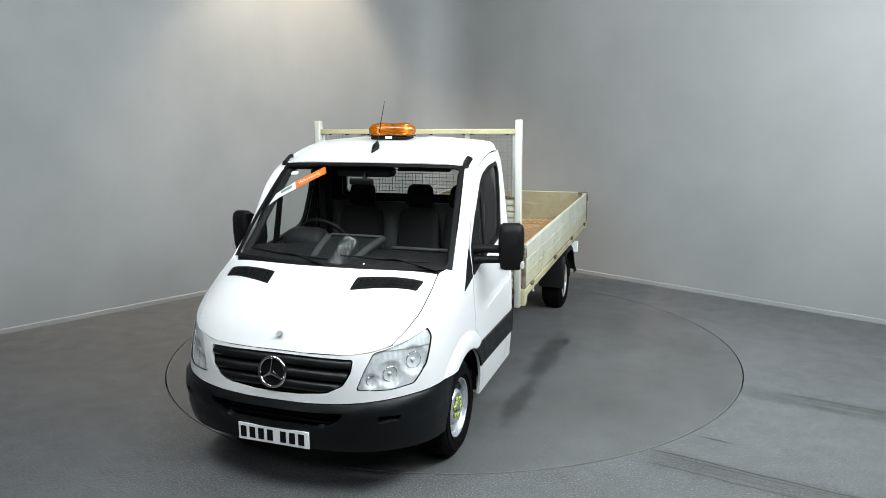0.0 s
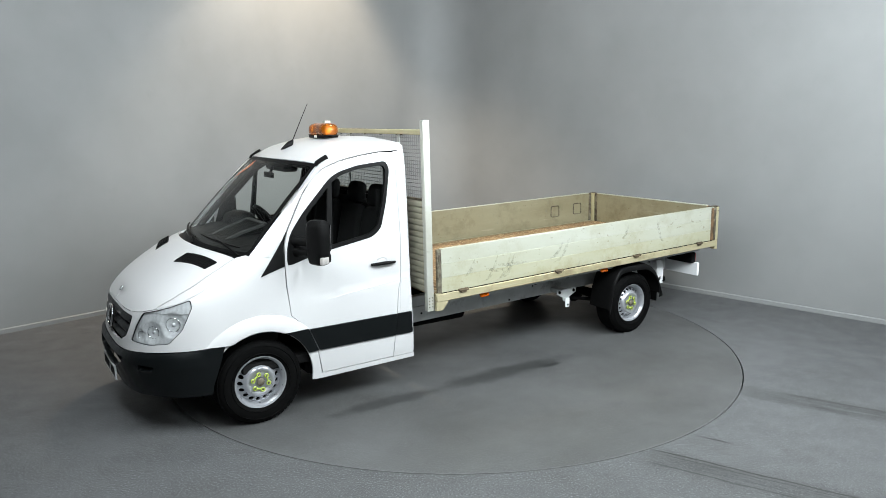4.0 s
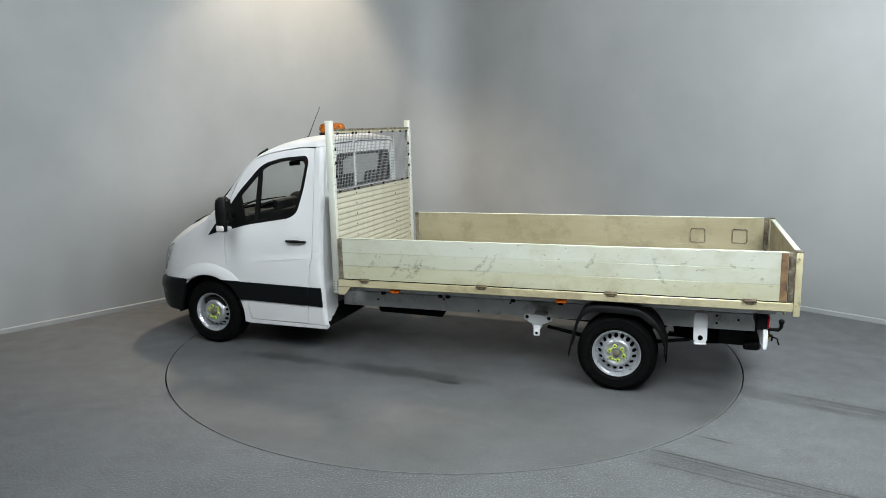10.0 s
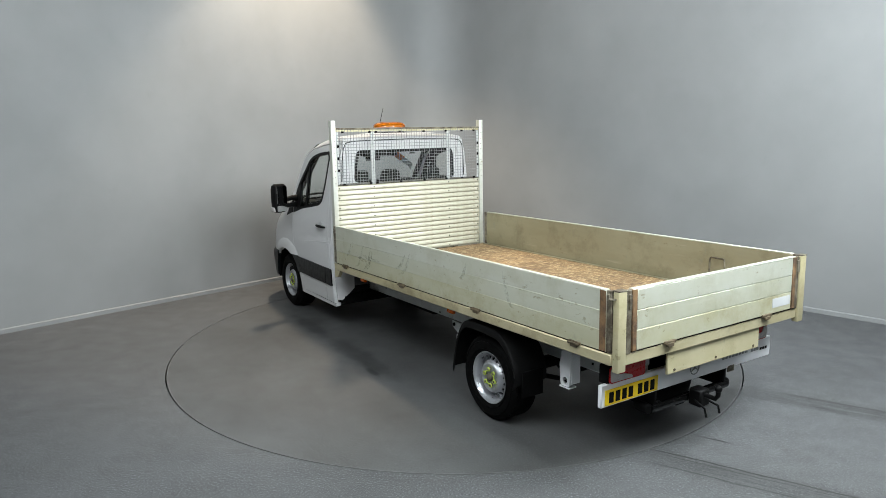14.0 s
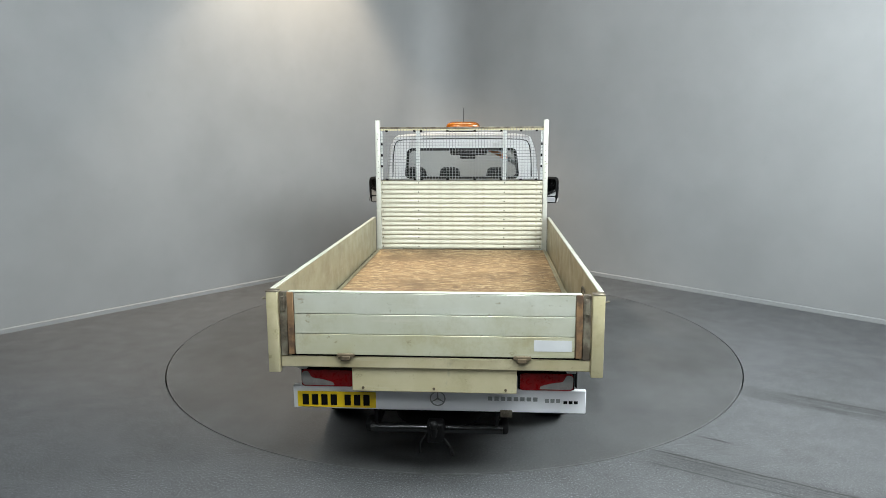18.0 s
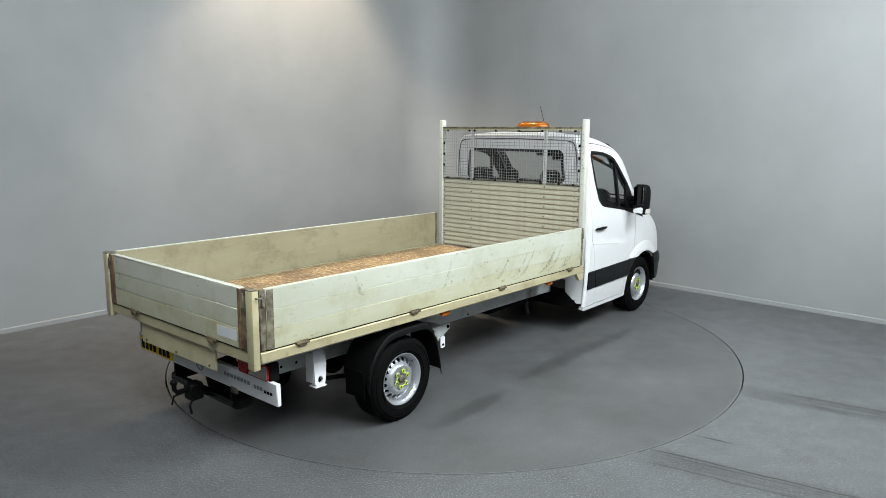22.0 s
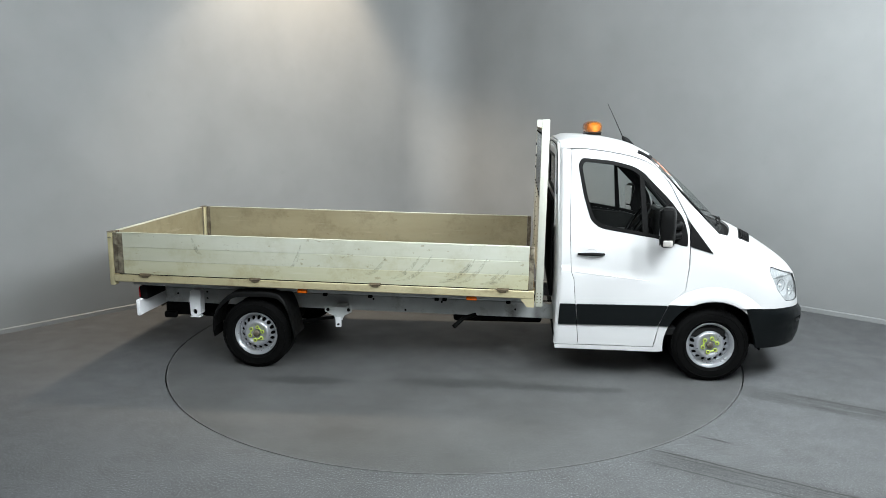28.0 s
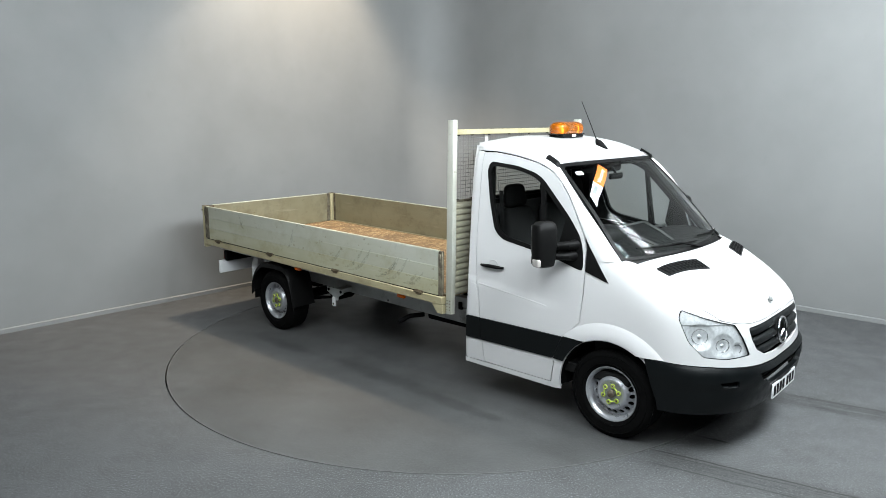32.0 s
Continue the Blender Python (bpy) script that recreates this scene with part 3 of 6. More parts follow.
    # square rings inside the boards: lashing points
    for x in (-2.49, -2.915):
        bm = bmesh.new()
        c = [Vector((x, -1.012, 1.062)) + Vector((u, 0, w)) for u, w in rounded([(-0.075, -0.075), (0.075, -0.072), (0.072, 0.075), (-0.072, 0.073)], 0.02, 2)]
        sweep(bm, c, 0.0065, 6, closed=True)
        bed_part("lashing_ring", bm, LATCH, truck, "square lashing ring")
    # corner posts at the rear
    for s in (1, -1):
        ys = sorted((s * 0.968, s * 1.044))
        bm = boxed(-3.252, -3.200, ys[0], ys[1], 0.740, 1.262, bevel=0.010, seg=2)
        p = bed_part("corner_post", bm, CREAM, truck, "cream rear corner post")
        bed_part("post_cap", boxed(-3.254, -3.198, ys[0] - 0.002, ys[1] + 0.002, 1.262, 1.269, bevel=0.003), LATCH, p)
        bm = bmesh.new()
        sweep(bm, [(-3.225, s * 1.044, 1.215), (-3.225, s * 1.068, 1.215), (-3.195, s * 1.07, 1.215)], 0.006, 6)
        bed_part("hook", bm, LATCH, p)
    # tailboard
    bm = boxed(-3.234, -3.210, -0.905, 0.905, 0.866, 1.254)
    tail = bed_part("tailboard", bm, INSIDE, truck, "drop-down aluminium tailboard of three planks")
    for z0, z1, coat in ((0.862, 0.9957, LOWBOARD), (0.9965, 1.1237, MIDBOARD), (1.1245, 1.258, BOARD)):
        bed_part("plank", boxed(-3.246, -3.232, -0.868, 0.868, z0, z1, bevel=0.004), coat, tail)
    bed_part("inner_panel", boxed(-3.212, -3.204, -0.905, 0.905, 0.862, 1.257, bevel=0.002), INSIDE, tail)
    bed_part("top_edge", boxed(-3.247, -3.203, -0.905, 0.905, 1.258, 1.266, bevel=0.003), BOARD, tail)
    bed_part("board_seal", boxed(-3.233, -3.211, -0.90, 0.90, 0.8505, 0.8655), UNDER, tail)
    bed_part("patch", boxed(-3.248, -3.245, -0.85, -0.62, 0.905, 0.975), PATCH, tail, "pale repair patch")
    for s in (1, -1):
        ys = sorted((s * 0.872, s * 0.912))
        bed_part("end_strip", boxed(-3.250, -3.206, ys[0], ys[1], 0.862, 1.262, bevel=0.004), BROWN, tail, "rusty brown end channel")
        ys = sorted((s * 0.914, s * 0.962))
        bm = boxed(-3.242, -3.210, ys[0], ys[1], 0.850, 1.262, bevel=0.004)
        box(bm, -3.256, -3.240, ys[0] + 0.012, ys[1] - 0.012, 1.14, 1.235, bevel=0.003)
        bed_part("latch", bm, LATCH, tail, "stained steel latch")
        y = s * 0.55
        bm = bmesh.new()
        box(bm, -3.260, -3.235, y - 0.055, y + 0.055, 0.848, 0.872, bevel=0.004)
        box(bm, -3.266, -3.245, y - 0.03, y + 0.03, 0.83, 0.858, bevel=0.004)
        bed_part("hinge", bm, RUST, tail)
    # rear rail and the apron below it
    bed_part("rear_rail", boxed(-3.235, -3.175, -0.966, 0.966, 0.775, 0.850, bevel=0.005), RAIL, truck, "cream stained rear bed rail")
    bm = bmesh.new()
    box(bm, -3.215, -3.195, -0.52, 0.52, 0.615, 0.776, bevel=0.004)
    apron = bed_part("apron", bm, CREAM, truck, "cream apron panel between the rear lamps")
    bm = bmesh.new()
    for y in (-0.45, 0.45, 0.0):
        lathe(bm, [(0.0, 0.0), (0.009, 0.0), (0.009, 0.006), (0.0, 0.006)], (-3.221, y, 0.64), 8, "X", 1)
    bed_part("bolts", bm, RUST, apron, kind="stuff")
    # cross bearers under the deck
    for x in (-2.9, -2.3, -1.2, -0.6, 0.0, 0.6):
        bed_part("cross_bearer", boxed(x - 0.03, x + 0.03, -0.99, 0.99, 0.765, 0.835, bevel=0.004), CHASSIS, truck, "grey cross bearer")
    for s in (1, -1):
        ys = sorted((s * 0.84, s * 0.90))
        bed_part("long_bearer", boxed(-3.10, 0.80, ys[0], ys[1], 0.715, 0.765, bevel=0.004), CHASSIS, truck, "grey long bearer")
        for x in (0.28, -1.34):
            bm = bmesh.new()
            box(bm, x - 0.050, x + 0.050, min(s * 0.972, s * 1.008), max(s * 0.972, s * 1.008), 0.728, 0.766, bevel=0.014, seg=3)
            m = bed_part("marker_lamp", bm, ORANGE, truck, "small orange side marker lamp")
            bed_part("lamp_seat", boxed(x - 0.03, x + 0.03, min(s * 0.90, s * 0.966), max(s * 0.90, s * 0.966), 0.742, 0.775), UNDER, m)


def build_headboard():
    x0, x1 = 0.868, 0.936
    for s in (1, -1):
        ys = sorted((s * 0.962, s * 1.016))
        bm = boxed(x0, x1, ys[0], ys[1], 0.70, 2.396, bevel=0.006, seg=2)
        post = bed_part("headboard_post", bm, POST, truck, "pale aluminium headboard post")
        bm = bmesh.new()
        for z in [0.74 + 0.028 * k for k in range(4)]:
            for x in (x0 + 0.018, x1 - 0.018):
                lathe(bm, [(0.0, 0.0), (0.006, 0.0), (0.006, 0.003), (0.0, 0.003)], (x, s * 1.016, z), 7, "Y", s)
        for k in range(9):
            lathe(bm, [(0.0, 0.0), (0.0055, 0.0), (0.004, 0.004), (0.0, 0.005)], (x0, s * 0.985, 1.72 + k * 0.065), 7, "X", -1)
        bed_part("rivets", bm, LATCH, post, kind="stuff")
    # ribbed slats
    n, z0, z1 = 15, 0.872, 1.690
    h = (z1 - z0) / n
    bm = bmesh.new()
    prof = [(0.0, 0.0), (-0.012, 0.001), (-0.020, 0.010), (-0.020, h - 0.022), (-0.012, h - 0.010), (-0.010, h - 0.004), (0.004, h - 0.003), (0.016, h - 0.012), (0.020, h - 0.022), (0.020, 0.012), (0.012, 0.002)]
    ends = [[bm.verts.new((0.905 + x, y, z)) for x, z in prof] for y in (-0.96, 0.96)]
    for k in range(len(prof)):
        j = (k + 1) % len(prof)
        bm.faces.new((ends[0][k], ends[0][j], ends[1][j], ends[1][k]))
    bm.faces.new(ends[0]), bm.faces.new(ends[1])
    bmesh.ops.recalc_face_normals(bm, faces=bm.faces[:])
    head = bed_part("headboard", boxed(0.898, 0.912, -0.96, 0.96, 0.866, 1.694), SLAT, truck, "ribbed cream aluminium headboard with a wire mesh screen")
    first = part("slat", bm, SLAT, head)
    first.matrix_basis = RAKE @ pose(0, 0, z0)
    for k in range(1, n):
        shared("slat", first, head, RAKE @ pose(0, 0, z0 + h * k))
    bm = bmesh.new()
    for s in (0.51, -0.51, 0.94, -0.94):
        for k in range(n // 2 + 1):
            lathe(bm, [(0.0, 0.0), (0.0075, 0.0), (0.006, 0.005), (0.0, 0.006)], (0.885, s, z0 + h * (2 * k + 0.5)), 8, "X", -1)
    bed_part("bolts", bm, UNDER, head, kind="stuff")
    bed_part("top_rail", boxed(0.880, 0.922, -0.962, 0.962, 2.272, 2.316, bevel=0.004), CREAM, head, "cream top rail")
    # thin dark strip behind the top rail, along the upper end of the mesh
    bed_part("mesh_top_strip", boxed(0.870, 0.8755, -0.958, 0.958, 2.298, 2.318, bevel=0.001), LATCH, head, "thin dark strip along the top of the mesh")
    bed_part("mesh_rail", boxed(0.884, 0.914, -0.962, 0.962, 1.692, 1.712, bevel=0.003), LATCH, head)
    for y in (0.51, -0.51):
        bm = boxed(0.882, 0.890, y - 0.022, y + 0.022, 1.69, 2.29, bevel=0.002)
        bed_part("mesh_strut", bm, STRUT, head, "flat pale steel strut over the mesh")
    for y in (0.945, -0.945):
        bed_part("mesh_strut", boxed(0.882, 0.888, y - 0.014, y + 0.014, 1.70, 2.28), STRUT, head)
    bm = bmesh.new()
    for i in range(57):
        y = -0.952 + 1.904 * i / 56
        box(bm, 0.8765, 0.879, y - 0.0022, y + 0.0022, 1.70, 2.312)
    for i in range(19):
        z = 1.704 + 0.604 * i / 18
        box(bm, 0.8735, 0.8765, -0.955, 0.955, z - 0.0022, z + 0.0022)
    bed_part("wire_mesh", bm, WIRE, head, "galvanised square wire mesh", kind="stuff")
    bm = bmesh.new()
    for y in (-0.88, -0.70, -0.47, -0.16, 0.16, 0.47, 0.55, 0.88):
        for z in (1.705, 2.272):
            box(bm, 0.866, 0.882, y - 0.014, y + 0.014, z - 0.010, z + 0.010, bevel=0.003)
    for y in (-0.94, 0.94):
        for z in (1.86, 1.99, 2.12):
            box(bm, 0.866, 0.882, y - 0.010, y + 0.010, z - 0.014, z + 0.014, bevel=0.003)
    bed_part("mesh_clips", bm, UNDER, head, kind="stuff")


def rim_mesh(s):
    """A silver steel wheel with a ring of round holes."""
    bm = bmesh.new()

    def depth(r):
        tab = ((0.0, -0.020), (0.036, -0.020), (0.044, -0.014), (0.078, -0.016), (0.095, -0.004), (0.106, 0.0), (0.118, -0.004), (0.128, -0.020), (0.136, -0.038), (0.150, -0.050), (0.168, -0.062), (0.180, -0.066), (0.196, -0.068))
        return float(np.interp(r, [a for a, _ in tab], [b for _, b in tab]))

    def f(u, v):
        return (u, s * depth(math.hypot(u, v)), v)

    def circle(cx, cz, r, n):
        return [(cx + r * math.cos(k * math.tau / n), cz + r * math.sin(k * math.tau / n)) for k in range(n)]

    loops = [circle(0, 0, 0.190, 56)] + [circle(0.153 * math.cos(k * math.tau / 17), 0.153 * math.sin(k * math.tau / 17), 0.019, 12) for k in range(17)]
    sheet(loops, 0.012, f, 0.012, flip=(s > 0), bm=bm)
    lathe(bm, [(0.180, -0.085), (0.183, -0.050), (0.187, -0.020), (0.192, -0.012), (0.199, -0.006), (0.204, 0.006), (0.212, 0.009), (0.214, 0.002), (0.212, -0.012), (0.205, -0.02), (0.200, -0.20), (0.188, -0.20)], (0, 0, 0), 64, "Y", s)
    return bm


def build_wheel(at, s, steer=0.0):
    wheel = part("wheel", rim_mesh(s), STEEL, truck, "silver steel wheel with round holes and black tyre")
    wheel.matrix_basis = pose(at[0], at[1], at[2])
    bm = bmesh.new()
    R, w = 0.347, 0.115
    prof = [(0.206, -0.005), (0.222, 0.012), (0.250, 0.020), (0.285, 0.022), (0.310, 0.016), (0.328, 0.004), (0.338, -0.010), (0.346, -0.028), (R, -0.06),
            (R, -0.155), (0.346, -0.19), (0.334, -0.208), (0.30, -0.226), (0.25, -0.226), (0.206, -0.205)]
    lathe(bm, prof, (0, 0, 0), 72, "Y", s)
    # shoulder blocks of the tread
    for k in range(60):
        a = k * math.tau / 60
        for off in (-0.035, -0.175):
            bmv = bmesh.ops.create_cube(bm, size=1.0)["verts"]
            m = Matrix.Rotation(-a, 4, "Y") @ Matrix.Translation((R - 0.0062, s * off, 0)) @ Matrix.Diagonal((0.010, 0.05, 0.026, 1))
            for v in bmv:
                v.co = m @ v.co
    for rr in (0.240, 0.300):
        lathe(bm, [(rr - 0.004, 0.018), (rr, 0.0245), (rr + 0.004, 0.018)], (0, 0, 0), 72, "Y", s)
    part("tyre", bm, RUBBER, wheel, "black rubber tyre")
    bm = bmesh.new()
    lathe(bm, [(0.0, 0.012), (0.020, 0.012), (0.030, 0.006), (0.031, -0.01)], (0, 0, 0), 24, "Y", s)
    part("hub_cap", bm, LATCH, wheel, "dull brown hub cap")
    bm = bmesh.new()
    lathe(bm, [(0.0, -0.10), (0.19, -0.10), (0.19, -0.12), (0.0, -0.12)], (0, 0, 0), 32, "Y", s)
    part("brake_disc", bm, INK, wheel)
    for k in range(6):
        a = k * math.tau / 6 + 0.3
        bm = bmesh.new()
        lathe(bm, [(0.0, 0.010), (0.007, 0.010), (0.011, 0.004), (0.012, -0.02)], (0.066 * math.cos(a), 0, 0.066 * math.sin(a)), 6, "Y", s)
        part("wheel_nut", bm, LATCH, wheel)
    # lime rings that tie the nuts together in pairs
    for k in range(3):
        bm = bmesh.new()
        ends = []
        for a in (k * math.tau / 3 + 0.3, k * math.tau / 3 + 0.3 + math.tau / 6):
            p = Vector((0.066 * math.cos(a), s * 0.002, 0.066 * math.sin(a)))
            ends.append(p)
            sweep(bm, [p + Vector((0.0145 * math.cos(j * math.tau / 14), 0, 0.0145 * math.sin(j * math.tau / 14))) for j in range(14)], 0.0055, 6, closed=True)
        d = (ends[1] - ends[0]).normalized() * 0.017
        sweep(bm, [ends[0] + d, ends[1] - d], 0.006, 6)
        part("nut_indicator", bm, LIME, wheel, "lime yellow wheel nut indicator")
    return wheel


def build_chassis():
    for s in (1, -1):
        ys = sorted((s * 0.425, s * 0.502))
        bm = bmesh.new()
        box(bm, -2.98, 1.30, ys[0], ys[1], 0.445, 0.60, bevel=0.006)
        for x in (0.69, 0.1, -0.5, -1.1, -2.5, -2.62, -2.74):
            lathe(bm, [(0.0, 0.0), (0.010, 0.0), (0.010, 0.003), (0.0, 0.003)], (x, s * 0.502, 0.505), 8, "Y", s)
        rail = bed_part("chassis_rail", bm, CHASSIS, truck, "grey painted chassis rail")
        for x, z in ((0.69, 0.525), (-0.05, 0.57), (-0.42, 0.47), (-0.75, 0.57), (-2.52, 0.57), (-2.52, 0.50), (-2.66, 0.57), (-2.66, 0.50), (-2.84, 0.54)):
            bm = bmesh.new()
            lathe(bm, [(0.0, 0.0), (0.011, 0.0), (0.011, 0.002), (0.0, 0.002)], (x, s * 0.503, z), 10, "Y", s)
            bed_part("bolt_hole", bm, INK, rail)
        for x in (0.62, -0.02, -0.10, -0.78, -1.25):
            bm = bmesh.new()
            box(bm, x - 0.022, x + 0.022, min(s * 0.50, s * 0.535), max(s * 0.50, s * 0.535), 0.585, 0.66, bevel=0.005)
            bed_part("rail_clamp", bm, UNDER, rail)
        bed_part("upper_rail", boxed(-3.0, 0.85, min(s * 0.44, s * 0.52), max(s * 0.44, s * 0.52), 0.61, 0.71, bevel=0.005), CHASSIS, truck, "grey bed subframe rail")
        # jacking bracket ahead of the rear wheel and white bracket behind it
        plate = [(-1.215, 0.565), (-0.935, 0.565), (-0.94, 0.515), (-1.02, 0.475), (-1.035, 0.43), (-1.105, 0.43), (-1.12, 0.475), (-1.21, 0.515)]
        bm = bmesh.new()
        ring = [[bm.verts.new((x, s * y, z)) for x, z in plate] for y in (0.69, 0.702)]
        bm.faces.new(ring[0]), bm.faces.new(ring[1])
        for k in range(8):
            bm.faces.new((ring[0][k], ring[0][(k + 1) % 8], ring[1][(k + 1) % 8], ring[1][k]))
        bmesh.ops.recalc_face_normals(bm, faces=bm.faces[:])
        br = part("tie_bracket", bm, CHASSIS, truck, "grey lashing bracket with a pale steel tongue")
        part("bracket_arm", boxed(-1.13, -1.01, min(s * 0.505, s * 0.69), max(s * 0.505, s * 0.69), 0.505, 0.555, bevel=0.008), CHASSIS, br)
        for x in (-1.18, -0.97):
            bm = bmesh.new()
            lathe(bm, [(0.0, 0.012), (0.014, 0.012), (0.017, 0.006), (0.018, 0.0)], (x, s * 0.702, 0.538), 8, "Y", s)
            part("bracket_bolt", bm, INK, br)
        part("tongue", boxed(-1.10, -1.04, min(s * 0.715, s * 0.730), max(s * 0.715, s * 0.730), 0.365, 0.47, bevel=0.012, seg=2), PLATE, br, "pale steel tongue")
        part("pin_hole", boxed(-1.082, -1.058, min(s * 0.728, s * 0.732), max(s * 0.728, s * 0.732), 0.385, 0.405, bevel=0.006), INK, br)
        bm = bmesh.new()
        box(bm, -2.56, -2.48, min(s * 0.50, s * 0.76), max(s * 0.50, s * 0.76), 0.632, 0.655, bevel=0.010)
        wb = bed_part("rear_bracket", bm, PLATE, truck, "white painted bent bracket behind the rear wheel")
        leg = rounded([(-2.575, 0.655), (-2.465, 0.655), (-2.462, 0.56), (-2.472, 0.39), (-2.568, 0.39), (-2.578, 0.56)], 0.028)
        hole = [(-2.52 + 0.022 * math.cos(k * math.tau / 18), 0.435 + 0.026 * math.sin(k * math.tau / 18)) for k in range(18)]
        bm = sheet([leg, hole], 0.03, lambda x, z: (x, s * (0.762 + 0.028 * min(1.0, max(0.0, (0.655 - z) / 0.10))), z), 0.012, flip=s > 0)
        bed_part("bracket_leg", bm, PLATE, wb)
        for d in (-0.052, 0.052):
            bm = bmesh.new()
            ys = sorted((s * 0.69, s * 0.778))
            box(bm, -2.52 + d - 0.005, -2.52 + d + 0.005, ys[0], ys[1], 0.41, 0.64, bevel=0.003)
            bed_part("bracket_cheek", bm, PLATE, wb)
        bed_part("bracket_foot", boxed(-2.572, -2.468, min(s * 0.72, s * 0.80), max(s * 0.72, s * 0.80), 0.376, 0.389, bevel=0.004), PLATE, wb)
        bed_part("bracket_hole", boxed(-2.552, -2.488, min(s * 0.735, s * 0.75), max(s * 0.735, s * 0.75), 0.395, 0.48, bevel=0.004), INK, wb)
        # mudguard over the rear wheel
        bm = bmesh.new()
        rows = []
        arc = [(-2.245, 0.42), (-2.235, 0.53), (-2.17, 0.66), (-2.06, 0.755), (-1.95, 0.785), (-1.66, 0.785), (-1.56, 0.750), (-1.495, 0.65), (-1.455, 0.50), (-1.425, 0.34)]
        for k in range(31):
            x, z, _ = curve_at([(p[0], p[1], 0) for p in arc], k / 30)
            rows.append([(x, s * y, z - dz) for y, dz in ((0.72, 0.0), (0.98, 0.0), (1.012, 0.006), (1.02, 0.022), (1.018, 0.055))])
        solid_strip(bm, rows, 0.008)
        part("mudguard", bm, BLACK, truck, "black plastic rear mudguard")
        bm = boxed(-2.262, -2.25, min(s * 0.76, s * 0.97), max(s * 0.76, s * 0.97), 0.31, 0.52, bevel=0.003)
        part("mud_flap", bm, RUBBER, truck, "black rubber mud flap")
        # leaf springs
        bm = bmesh.new()
        for k in range(3):
            sweep(bm, [(-2.45 + 0.12 * k, s * 0.60, 0.43 - 0.02 * k), (-1.81, s * 0.60, 0.33 - 0.02 * k), (-1.15 - 0.12 * k, s * 0.60, 0.43 - 0.02 * k)], 0.016, 6)
        part("leaf_spring", bm, UNDER, truck)
    for x in (-2.95, -2.2, -1.3, -0.4, 0.5):
        part("cross_member", boxed(x - 0.04, x + 0.04, -0.43, 0.43, 0.47, 0.58, bevel=0.006), UNDER, truck)
    bm = bmesh.new()
    sweep(bm, [(-1.812, -0.86, 0.347), (-1.812, 0.86, 0.347)], 0.055, 14)
    sweep(bm, [(-1.812, -0.16, 0.347), (-1.812, -0.10, 0.347), (-1.812, 0.10, 0.347), (-1.812, 0.16, 0.347)], [0.06, 0.16, 0.16, 0.06], 16)
    part("rear_axle", bm, UNDER, truck, "black rear axle with differential")
    bm = bmesh.new()
    sweep(bm, [(-1.8, 0, 0.37), (1.3, 0, 0.46)], 0.045, 12)
    part("prop_shaft", bm, UNDER, truck)
    # fuel tank, silencer and spare wheel carrier hang between the rails
    part("fuel_tank", boxed(0.05, 0.95, -0.40, -0.05, 0.36, 0.58, bevel=0.03, seg=2), UNDER, truck, "black fuel tank")
    bm = bmesh.new()
    sweep(bm, [(-0.10, 0.24, 0.43), (0.0, 0.24, 0.43), (0.05, 0.24, 0.43), (0.75, 0.24, 0.43), (0.80, 0.24, 0.43), (0.9, 0.24, 0.43)], [0.03, 0.03, 0.11, 0.11, 0.03, 0.03], 18)
    part("silencer", bm, UNDER, truck, "dark exhaust silencer")
    bm = bmesh.new()
    sweep(bm, [(0.30, -0.70, 0.52), (0.18, -0.78, 0.50), (0.10, -0.86, 0.44)], 0.022, 10)
    part("tail_pipe", bm, UNDER, truck, "dark exhaust tail pipe")
    part("underbody", boxed(1.05, 2.05, -0.86, 0.86, 0.30, 0.42, bevel=0.02), UNDER, truck, "black cab underbody")
    part("engine_tray", boxed(1.9, 3.15, -0.62, 0.62, 0.26, 0.80, bevel=0.03), UNDER, truck, "black engine undertray")
    bm = bmesh.new()
    lathe(bm, [(0.10, -0.09), (0.24, -0.10), (0.32, -0.07), (0.335, 0.0), (0.32, 0.07), (0.24, 0.10), (0.10, 0.09)], (-2.62, 0.0, 0.40), 40, "Z")
    sp = part("spare_wheel", bm, RUBBER, truck, "spare wheel under the rear of the bed")
    part("carrier", boxed(-2.95, -2.25, -0.05, 0.05, 0.275, 0.30, bevel=0.006), UNDER, sp)
    # tow bar
    bm = bmesh.new()
    sweep(bm, [(-3.02, -0.44, 0.372), (-3.02, 0.44, 0.372)], 0.032, 14)
    tow = part("tow_bar", bm, GLOSSY, truck, "black tow bar with hitch and lever")
    for s in (1, -1):
        part("tow_end", boxed(-3.04, -2.90, s * 0.45 - 0.028, s * 0.45 + 0.028, 0.338, 0.412, bevel=0.024, seg=3), INK, tow)
        part("tow_arm", boxed(-3.04, -2.70, s * 0.40 - 0.012, s * 0.40 + 0.012, 0.36, 0.58, bevel=0.004), BLACK, tow)
    bm = bmesh.new()
    box(bm, -3.16, -3.05, -0.055, 0.055, 0.33, 0.46, bevel=0.012)
    sweep(bm, [(-3.14, 0.0, 0.42), (-3.24, 0.0, 0.42), (-3.26, 0.0, 0.45), (-3.26, 0.0, 0.49)], 0.018, 10)
    bmesh.ops.create_uvsphere(bm, u_segments=14, v_segments=9, radius=0.027, matrix=Matrix.Translation((-3.26, 0, 0.50)))
    part("hitch", bm, BLACK, tow, "black ball hitch")
    bm = bmesh.new()
    sweep(bm, [(-3.15, -0.06, 0.36), (-3.20, -0.10, 0.33), (-3.20, -0.12, 0.27)], 0.009, 8)
    part("lever", bm, BLACK, tow)
    bm = bmesh.new()
    sweep(bm, [(-3.12, 0.06, 0.38), (-3.22, 0.09, 0.36), (-3.24, 0.09, 0.30)], 0.008, 8)
    part("lever", bm, BLACK, tow)
